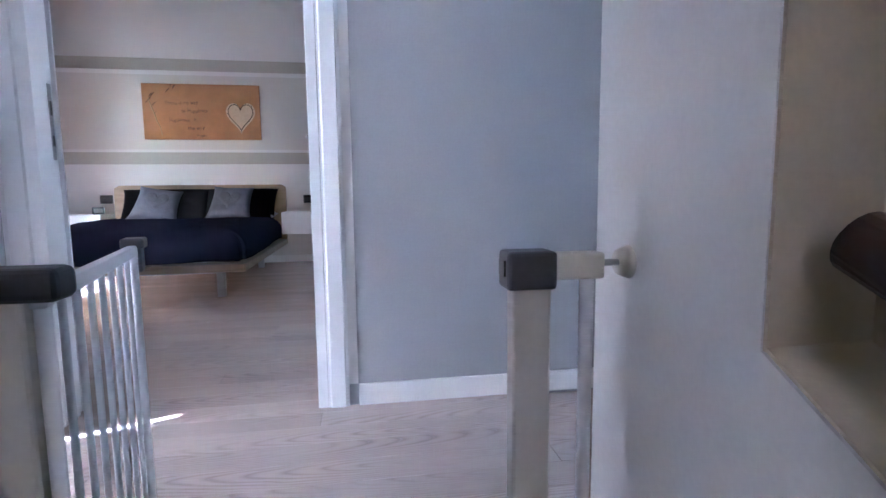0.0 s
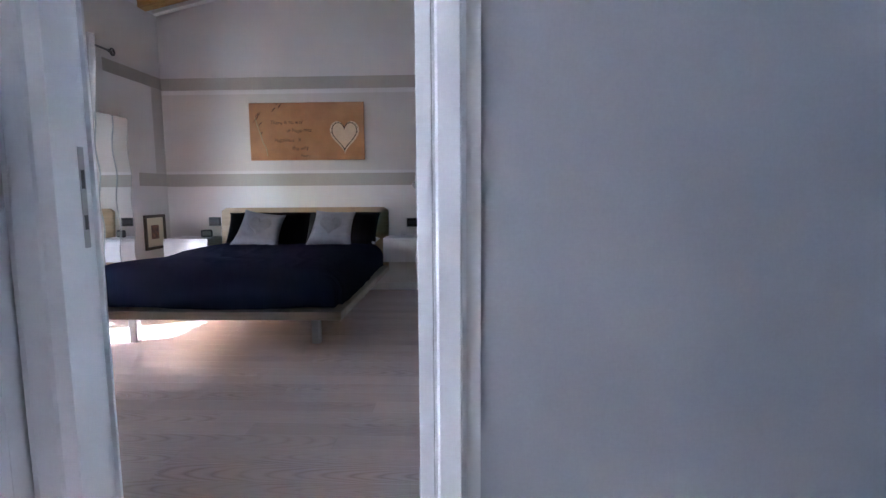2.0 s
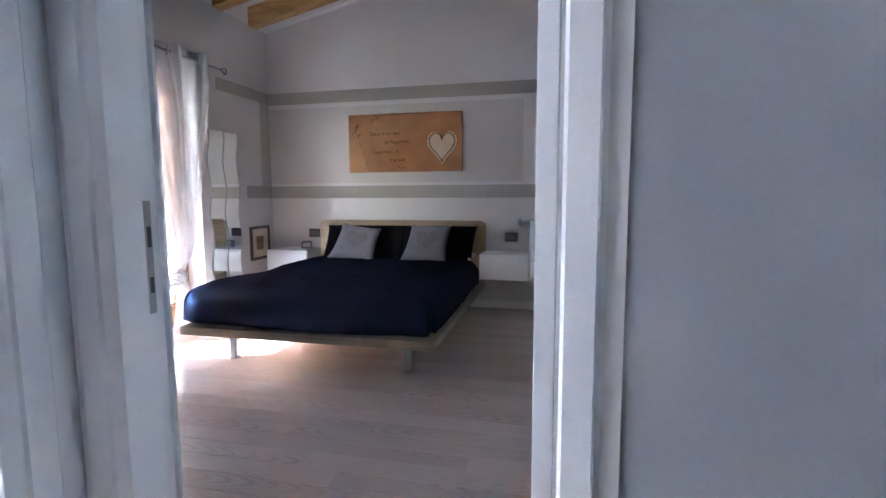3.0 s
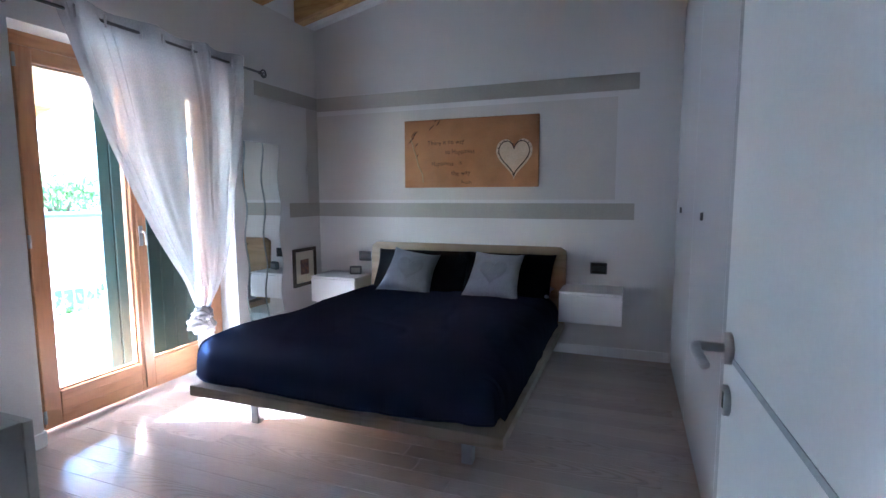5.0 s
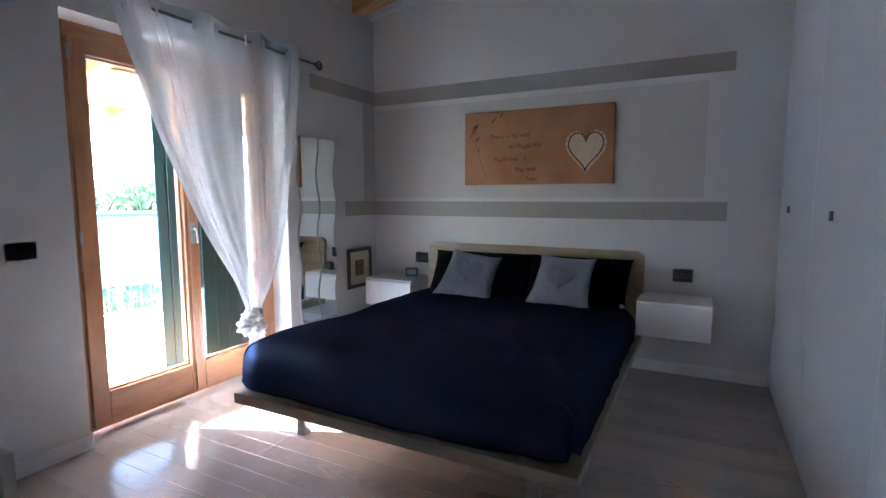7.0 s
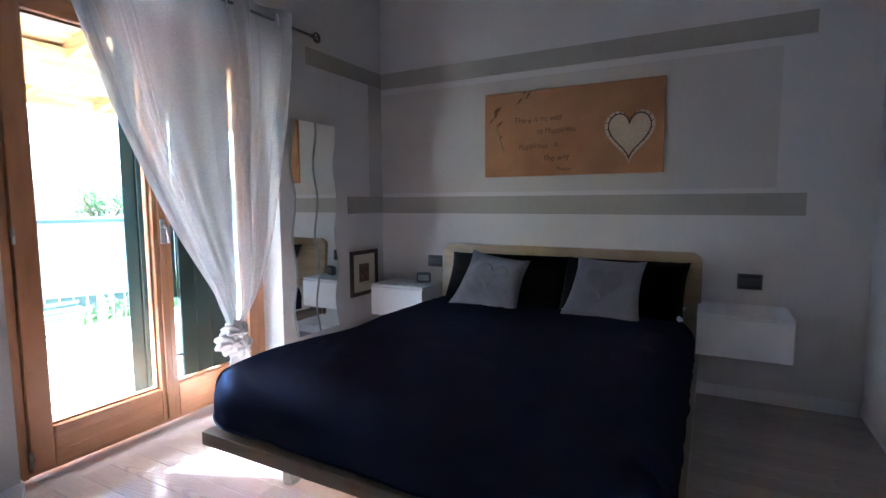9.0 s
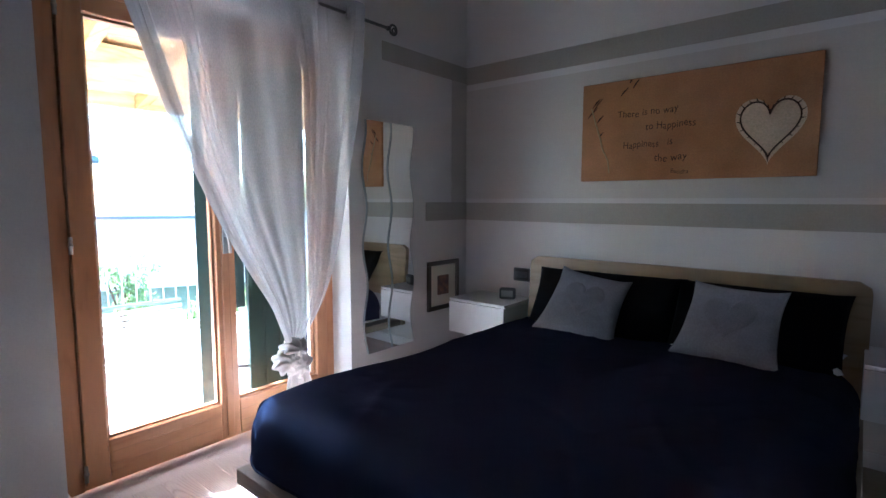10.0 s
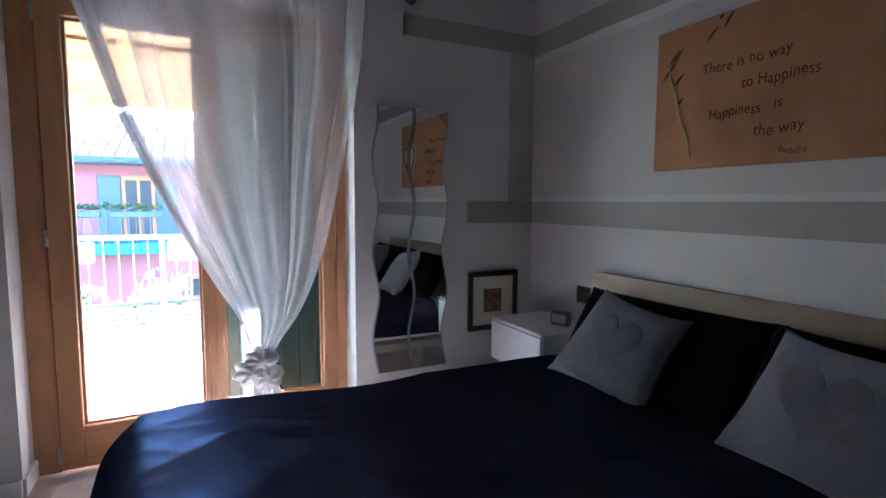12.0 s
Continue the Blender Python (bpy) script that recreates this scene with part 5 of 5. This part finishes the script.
def dresser():
    x1, y1, h = -1.672, 2.655, 0.795
    d = thing("dresser", "low greige lacquered dresser against the wall", "dresser", (x1 - 0.6, 2.14, 0))
    b = bmnew()
    box(b, -0.6, 0.6, 0.0, y1 - 2.14 - 0.024, 0.0, h, bevel=0.002)
    part("body", b, GREIGE, d)
    for i in range(3):
        b = bmnew()
        z0 = 0.03 + i * (h - 0.03) / 3
        box(b, -0.6, 0.6, y1 - 2.14 - 0.021, y1 - 2.14, z0 + 0.002, z0 + (h - 0.03) / 3 - 0.003, bevel=0.002)
        part("drawer_front", b, GREIGE, d)


dresser()


# ---- terrace and outdoors ----
GZ = -3.3


def terrace():
    bm = bmnew()
    box(bm, -6.35, OX, -5.0, 11.0, -0.30, -0.034)
    slab = structure("terrace_slab", bm, TERRACE, "pale tiled terrace outside the bedroom", "terrace")
    tm = bmnew()
    box(tm, -0.1475, 0.1475, -0.1475, 0.1475, 0, 0.012, bevel=0.002, seg=1)
    me = bpy.data.meshes.new("tile")
    tm.to_mesh(me)
    tm.free()
    me.materials.append(TERRACE)
    for i in range(9):
        for j in range(22):
            o = new("tile", me)
            o.parent = slab
            o.location = (-3.80 - 0.3 * i, 1.4 + 0.3 * j, -0.034)
    # guard rail
    r = thing("terrace_railing", "white iron terrace railing with upright bars and low slats", "railing", (-6.05, 4.0, -0.03))
    L0, L1 = -7.0, 6.0
    for name, z, hh, t in (("handrail", 0.925, 0.04, 0.05), ("lower_rail", 0.31, 0.03, 0.03)):
        b = bmnew()
        box(b, -t / 2, t / 2, L0, L1 if name == "handrail" else 1.15, z - hh / 2, z + hh / 2, bevel=0.004)
        part(name, b, IRON if name != "lower_rail" else GUTTER, r)
    b = bmnew()
    box(b, -0.015, 0.015, 1.15, L1, 0.03, 0.06, bevel=0.004)
    part("foot_rail", b, IRON, r)
    k = 0
    y = L0 + 0.06
    while y < L1:
        b = bmnew()
        if k % 12 == 0:
            box(b, -0.022, 0.022, y - 0.022, y + 0.022, 0.0, 0.905, bevel=0.003)
            part("post", b, IRON, r)
        else:
            rod(b, (0, y, 0.31 if y < 1.15 else 0.05), (0, y, 0.91), 0.0065, 10)
            part("bar", b, IRON, r, "", True)
        y += 0.115
        k += 1
    for i in range(5):
        b = bmnew()
        box(b, 0.012, 0.026, L0, 1.15, 0.03 + i * 0.052, 0.03 + i * 0.052 + 0.032, bevel=0.003)
        part("slat", b, IRON, r)
    for y in (3.05, 4.35):
        p = thing("planter_box", "pale clay flower box hung on the terrace railing", "planter", (-6.22, y, 0.66), "flower boxes")
        b = bmnew()
        prism(b, [(-0.07, 0.0), (0.07, 0.0), (0.09, 0.18), (0.075, 0.18), (0.06, 0.02), (-0.06, 0.02), (-0.075, 0.18), (-0.09, 0.18)], "y", -0.35, 0.35)
        part("trough", b, CLAY, p)
        for s in (-0.22, 0.22):
            b = bmnew()
            tube(b, [(0.095, s, 0.02), (0.10, s, 0.19), (0.14, s, 0.30), (0.19, s, 0.30), (0.20, s, 0.27)], 0.006, 6)
            part("hanger", b, IRON, p)


def terrace_roof():
    c = thing("terrace_roof", "spruce rafters and boards roofing the terrace", "roof", (-5.0, 4.0, 2.3), kind="structure")
    tip, k = -7.1, 0.26

    def zz(x):
        return 2.235 + (x - tip) * k
    b = bmnew()
    box(b, -6.22 + 5, -6.06 + 5, -3.4, 7, 2.245 - 2.3, 2.60 - 2.3, bevel=0.006)
    part("eave_beam", b, BEAM_Y, c)
    y = -3.3
    while y < 7:
        b = bmnew()
        prism(b, [(tip + 5, zz(tip) - 2.3), (OX + 5, zz(OX) - 2.3), (OX + 5, zz(OX) + 0.14 - 2.3), (tip + 5, zz(tip) + 0.14 - 2.3)], "y", y, y + 0.1)
        part("rafter", b, BEAM, c)
        y += 0.75
    for i in range(24):
        x0 = tip - 0.08 + i * 0.147
        b = bmnew()
        prism(b, [(x0 + 5, zz(x0) + 0.142 - 2.3), (x0 + 0.144 + 5, zz(x0 + 0.144) + 0.142 - 2.3), (x0 + 0.144 + 5, zz(x0 + 0.144) + 0.165 - 2.3), (x0 + 5, zz(x0) + 0.165 - 2.3)], "y", -3.4, 7)
        part("board", b, BEAM_Y, c)
    b = bmnew()
    prism(b, [(tip - 0.1 + 5, zz(tip - 0.1) + 0.17 - 2.3), (OX + 0.1 + 5, zz(OX) + 0.17 - 2.3), (OX + 0.1 + 5, zz(OX) + 0.25 - 2.3), (tip - 0.1 + 5, zz(tip - 0.1) + 0.25 - 2.3)], "y", -3.4, 7)
    part("roof_cover", b, TILE, c)
    b = bmnew()
    box(b, tip - 0.22 + 5, tip - 0.1 + 5, -3.4, 7, zz(tip) + 0.18 - 2.3, zz(tip) + 0.28 - 2.3, bevel=0.02)
    part("gutter", b, GUTTER, c)
    b = bmnew()
    box(b, tip - 0.03 + 5, tip + 5 - 0.002, -3.4, 7, zz(tip) - 2.3 - 0.004, zz(tip) + 0.137 - 2.3, bevel=0.003)
    part("fascia_board", b, BEAM_Y, c)


terrace()
terrace_roof()

bm = bmnew()
bmesh.ops.create_grid(bm, x_segments=40, y_segments=40, size=600, matrix=Matrix.Translation((-30, 0, GZ)))
structure("ground", bm, GRASS, "dry grassy ground round the houses", "ground")
bm = bmnew()
box(bm, OX, 3.0, -6, 12, GZ, -0.31)
structure("wall_ground_storey", bm, PLASTER, "plain ground storey of the house below", "wall")


def tiled_roof(b, x0, z0, x1, z1, y0, y1):
    """Rows of rounded roof tiles as ribs running up the slope."""
    n = int((y1 - y0) / 0.22)
    for i in range(n):
        y = y0 + (i + 0.5) * (y1 - y0) / n
        for j in range(12):
            a, c = j / 12, (j + 1.04) / 12
            p0 = Vector((x0 + (x1 - x0) * a, y, z0 + (z1 - z0) * a + 0.03))
            p1 = Vector((x0 + (x1 - x0) * c, y, z0 + (z1 - z0) * c))
            rod(b, p0, p1, 0.10, 8, 0.085)


def pink_house():
    X, E = -14.0, 2.02
    y0, y1 = -5.0, 5.95
    h = thing("pink_house", "pink rendered two-storey house with clay-tile roof", "house", (X, 1.0, GZ))
    ox, oy, oz = -X, -1.0, -GZ

    def lb(name, mat, x0_, x1_, a, c, z0, z1, bevel=0.0, parent=h, label=""):
        b = bmnew()
        box(b, x0_ + ox, x1_ + ox, a + oy, c + oy, z0 + oz, z1 + oz, bevel=bevel)
        return part(name, b, mat, parent, label)
    lb("wall", PINK, X - 9, X, y0, y1, GZ, E + 0.1)
    b = bmnew()
    prism(b, [(X + 0.7 + ox, E + oz), (X + 0.7 + ox, E + 0.12 + oz), (X - 4.5 + ox, E + 1.75 + oz), (X - 9.7 + ox, E + 0.12 + oz), (X - 9.7 + ox, E + oz)], "y", y0 - 0.6 + oy, y1 + 0.6 + oy)
    rf = part("roof", b, TILE, h, "clay-tile roof")
    b = bmnew()
    tiled_roof(b, X + 0.7 + ox, E + 0.12 + oz, X - 4.5 + ox, E + 1.75 + oz, y0 - 0.6 + oy, y1 + 0.6 + oy)
    tagged(part("roof_tiles", b, TILE, rf), kind="stuff")
    b = bmnew()
    tube(b, [(X + 0.76 + ox, y0 - 0.6 + oy, E + 0.05 + oz), (X + 0.76 + ox, y1 + 0.6 + oy, E + 0.05 + oz)], 0.085, 10)
    part("gutter", b, GUTTER, h, "dark metal gutter")
    b = bmnew()
    tube(b, [(X + 0.74 + ox, y1 + 0.1 + oy, E + oz), (X + 0.5 + ox, y1 - 0.02 + oy, E - 0.25 + oz), (X + 0.08 + ox, y1 - 0.1 + oy, E - 0.55 + oz), (X + 0.08 + ox, y1 - 0.1 + oy, GZ + oz)], 0.055, 8)
    part("downpipe", b, GUTTER, h)
    for a, c, z0, z1 in ((2.82, 3.46, 0.38, 1.80), (-0.3, 0.5, 0.5, 1.80), (-3.4, -2.6, 0.5, 1.80), (4.1, 5.2, -1.1, -0.5), (0.3, 1.4, -1.1, -0.5)):
        w = lb("window", LARCH, X - 0.02, X + 0.05, a, c, z0, z1, 0.01)
        m = (a + c) / 2
        lb("pane", WINDOW_DARK, X + 0.03, X + 0.06, a + 0.07, m - 0.03, z0 + 0.1, z1 - 0.1, 0.0, w)
        lb("pane", WINDOW_DARK, X + 0.03, X + 0.06, m + 0.03, c - 0.07, z0 + 0.1, z1 - 0.1, 0.0, w)
        if z0 > -1:
            for s0, s1 in ((a - 0.45, a - 0.02), (c + 0.02, c + 0.45)):
                sh = lb("shutter", SHUTTER_PALE, X + 0.02, X + 0.07, s0, s1, z0, z1, 0.008)
    b = bmnew()
    bmesh.ops.create_uvsphere(b, u_segments=16, v_segments=10, radius=0.08, matrix=Matrix.Translation((X + 0.25 + ox, 4.95 + oy, E - 0.3 + oz)))
    part("wall_lamp", b, GUTTER, h, "small dark wall lamp", True)
    # balcony with its parapet
    bl = lb("balcony", TURQUOISE, X, X + 1.1, 1.4, 3.75, 0.12, 0.36, 0.02, h, "balcony with a turquoise edge")
    lb("balcony_rail", GUTTER, X + 1.03, X + 1.08, 1.4, 3.75, 1.06, 1.11, 0.0, bl)
    for a in (1.6, 2.7):
        lb("flower_box", SHUTTER_PALE, X + 1.0, X + 1.2, a, a + 0.95, 0.90, 1.02, 0.02, bl)
    k = 1.45
    while k < 3.75:
        lb("baluster", GUTTER, X + 1.045, X + 1.065, k, k + 0.02, 0.36, 1.06, 0.0, bl)
        k += 0.13
    b = bmnew()
    rnd = random.Random(4)
    for i in range(260):
        p = Vector((X + 1.1 + ox + rnd.gauss(0, 0.05), 1.6 + 2.05 * rnd.random() + oy, 1.07 + oz + abs(rnd.gauss(0, 0.05))))
        q = Euler((rnd.random() * 6, rnd.random() * 6, rnd.random() * 6)).to_matrix()
        b.faces.new([b.verts.new(p + q @ Vector(v) * 0.05) for v in ((-1, 0, 0), (0, -0.5, 0.1), (1, 0, 0), (0, 0.5, 0.1))])
    tagged(part("flower_leaves", b, LEAF, bl), kind="stuff")


TURQUOISE = material("turquoise_paint", (0.06, 0.26, 0.34), 0.6, second=(0.05, 0.22, 0.3), scale=2, fine=0.05)
WINDOW_DARK = material("far_window_glass", (0.05, 0.07, 0.08), 0.08, second=(0.08, 0.1, 0.11), scale=1)
SHUTTER_PALE = material("far_shutter", (0.10, 0.16, 0.16), 0.5, fine=0.1)
pink_house()


def far_house(x, y, w, d, e, ang, lab):
    h = thing("white_house", lab, "house", (x, y, GZ))
    h.rotation_euler = (0, 0, radians(ang))
    b = bmnew()
    box(b, -w / 2, w / 2, -d / 2, d / 2, 0, e - GZ)
    part("wall", b, HOUSEWHITE, h)
    b = bmnew()
    prism(b, [(-d / 2 - 0.7, e - GZ), (0, e - GZ + d * 0.2), (d / 2 + 0.7, e - GZ), (d / 2 + 0.7, e - GZ + 0.2), (0, e - GZ + d * 0.2 + 0.25), (-d / 2 - 0.7, e - GZ + 0.2)], "x", -w / 2 - 0.6, w / 2 + 0.6)
    part("roof", b, TILE, h, "clay-tile roof")
    for i in range(4):
        for z in (1.0, 3.6):
            if z + 1.4 > e - GZ:
                continue
            b = bmnew()
            a = -w / 2 + w * (i + 0.5) / 4
            box(b, a - 0.5, a + 0.5, -d / 2 - 0.04, -d / 2 + 0.02, z, z + 1.3)
            wd = part("window", b, HOUSEWHITE, h)
            b = bmnew()
            box(b, a - 0.42, a + 0.42, -d / 2 - 0.06, -d / 2 - 0.03, z + 0.08, z + 1.22)
            part("pane", b, WINDOW_DARK, wd)


far_house(-47, 37, 12, 9, 1.6, 60, "white rendered house with a low tiled roof, far off")
far_house(-42, 20.5, 9, 8, 0.75, 68, "white gabled house beyond the garages")
far_house(-52, 48, 16, 9, 2.2, 40, "long pale house in the distance")


def garage_row():
    """A long low white building with a dark eaves line, closing the gardens."""
    h = thing("garage_row", "long low white outbuilding with a dark eaves line", "outbuilding", (-28.6, 14.0, GZ))
    h.rotation_euler = (0, 0, radians(65))
    top = 0.30 - GZ
    b = bmnew()
    box(b, -12.5, 12.5, 0.0, 4.5, 0, top)
    part("wall", b, HOUSEWHITE, h)
    b = bmnew()
    prism(b, [(-0.35, top + 0.002), (-0.35, top + 0.16), (4.9, top + 0.16), (4.9, top + 0.002)], "x", -12.9, 12.9)
    part("flat_roof", b, GUTTER, h, "dark sheet-metal roof edge")
    for i in range(7):
        b = bmnew()
        x = -10.8 + 3.6 * i
        box(b, x - 1.2, x + 1.2, 4.5, 4.55, 0.02, 2.3, bevel=0.02)
        part("garage_door", b, HOUSEWHITE, h)


garage_row()


def tree(x, y, height, r, seed, lab, blossom=False, n=900):
    rnd = random.Random(seed)
    t = thing("tree" if height > 3 else "shrub", lab, "tree" if height > 3 else "shrub", (x, y, GZ))
    b = bmnew()
    th = height * (0.45 if height > 3 else 0.2)
    tube(b, [(0, 0, 0), (0.05 * r, 0.02 * r, th * 0.5), (0.02, 0, th)], [0.05 * height * 0.5, 0.04 * height * 0.5, 0.03 * height * 0.5], 8)
    cl = []
    for i in range(9):
        a = rnd.random() * 6.28
        e = Vector((math.cos(a) * r * rnd.uniform(0.3, 0.8), math.sin(a) * r * rnd.uniform(0.3, 0.8), th + (height - th) * rnd.uniform(0.2, 0.85)))
        tube(b, [(0, 0, th * rnd.uniform(0.6, 1.0)), (e.x * 0.5, e.y * 0.5, e.z * 0.75), e], [0.015 * height, 0.01 * height, 0.004 * height], 6)
        cl.append((e, r * rnd.uniform(0.35, 0.6)))
    part("trunk", b, BARK, t)
    b = bmnew()
    b2 = bmnew()
    for i in range(n):
        c, cr = rnd.choice(cl)
        d = Vector((rnd.gauss(0, 1), rnd.gauss(0, 1), rnd.gauss(0, 0.8))).normalized() * cr * rnd.random() ** 0.4
        p = c + d
        s = 0.055 * r * rnd.uniform(0.6, 1.4) + 0.03
        q = Euler((rnd.random() * 6, rnd.random() * 6, rnd.random() * 6)).to_matrix()
        tgt = b2 if blossom and rnd.random() < 0.65 else b
        vs = [tgt.verts.new(p + q @ Vector(v) * s) for v in ((-1, 0, 0), (0, -0.45, 0.15), (1, 0, 0), (0, 0.45, 0.15))]
        tgt.faces.new(vs)
    tagged(part("crown", b, LEAF, t), kind="stuff")
    if blossom:
        tagged(part("blossom", b2, BLOOM, t), kind="stuff")
    else:
        b2.free()


tree(-36, 24.2, 7.0, 2.6, 1, "leafy green tree between the far houses", n=1300)
tree(-33, 26.5, 7.0, 2.6, 2, "broad green tree behind the white outbuilding", n=1300)
tree(-38, 33, 7.6, 3.6, 4, "tall green tree in the distance")
tree(-19, 8.6, 2.7, 1.1, 5, "green garden tree by the fence")
tree(-37, 21.6, 6.4, 2.0, 6, "rounded green tree in the next garden", n=1000)
for x, y, hgt, sd in ((-7.5, 6.7, 3.75, 1), (-7.7, 7.9, 3.7, 2), (-7.45, 5.75, 3.7, 3), (-7.5, 2.9, 4.05, 4), (-7.7, 3.5, 3.95, 5), (-8.6, 9.6, 3.3, 6)):
    tree(x, y, hgt, 0.75, 20 + sd, "pale-flowering bush rising behind the railing" if sd in (4, 5) else "leafy green bush growing behind the railing", sd in (4, 5), 1500)


# ---- floor planks ----
def floors():
    bm = bmnew()
    box(bm, WX, RX, DY0, BY, -0.05, -0.012)
    box(bm, LX - 0.12, 2.6, 0.80, DY0, -0.05, -0.012)
    box(bm, OX + 0.2, LX - 0.12, -1.4, DY0, -0.05, -0.012)
    box(bm, RX, 2.6, DY0, 3.6, -0.05, -0.012)
    box(bm, OX, WX, FY0, FY1, -0.05, -0.012)
    fl = structure("floor", bm, OAK, "brushed light oak plank floor with dark grain", "floor")
    rnd = random.Random(11)
    W, G = 0.115, 0.0007
    meshes = {}

    def mesh(length, width):
        key = (round(length, 2), round(width, 3))
        if key not in meshes:
            b = bmnew()
            box(b, -key[0] / 2 + G / 2, key[0] / 2 - G / 2, -key[1] / 2 + G / 2, key[1] / 2 - G / 2, -0.012, 0.0, bevel=0.0007, seg=1)
            me = bpy.data.meshes.new("plank")
            b.to_mesh(me)
            b.free()
            me.materials.append(OAK)
            meshes[key] = me
        return meshes[key]

    def lay(x0, x1, y0, y1):
        y = y0
        while y < y1 - 0.01:
            w = min(W, y1 - y)
            x = x0
            first = True
            while x < x1 - 0.01:
                ln = rnd.choice((0.5, 0.8, 1.1)) if first else rnd.choice((1.1, 1.3, 1.5))
                first = False
                if x + ln > x1 - 0.25:
                    ln = x1 - x
                o = new("plank", mesh(ln, w))
                o.parent = fl
                o.location = (x + round(ln, 2) / 2, y + w / 2, 0)
                x += round(ln, 2)
            y += w
    lay(WX, RX, DY1 - 0.168, BY)
    lay(LX - 0.12, 2.6, 0.80, DY1 - 0.168)
    lay(OX + 0.2, LX - 0.12, 0.0, DY0)


floors()
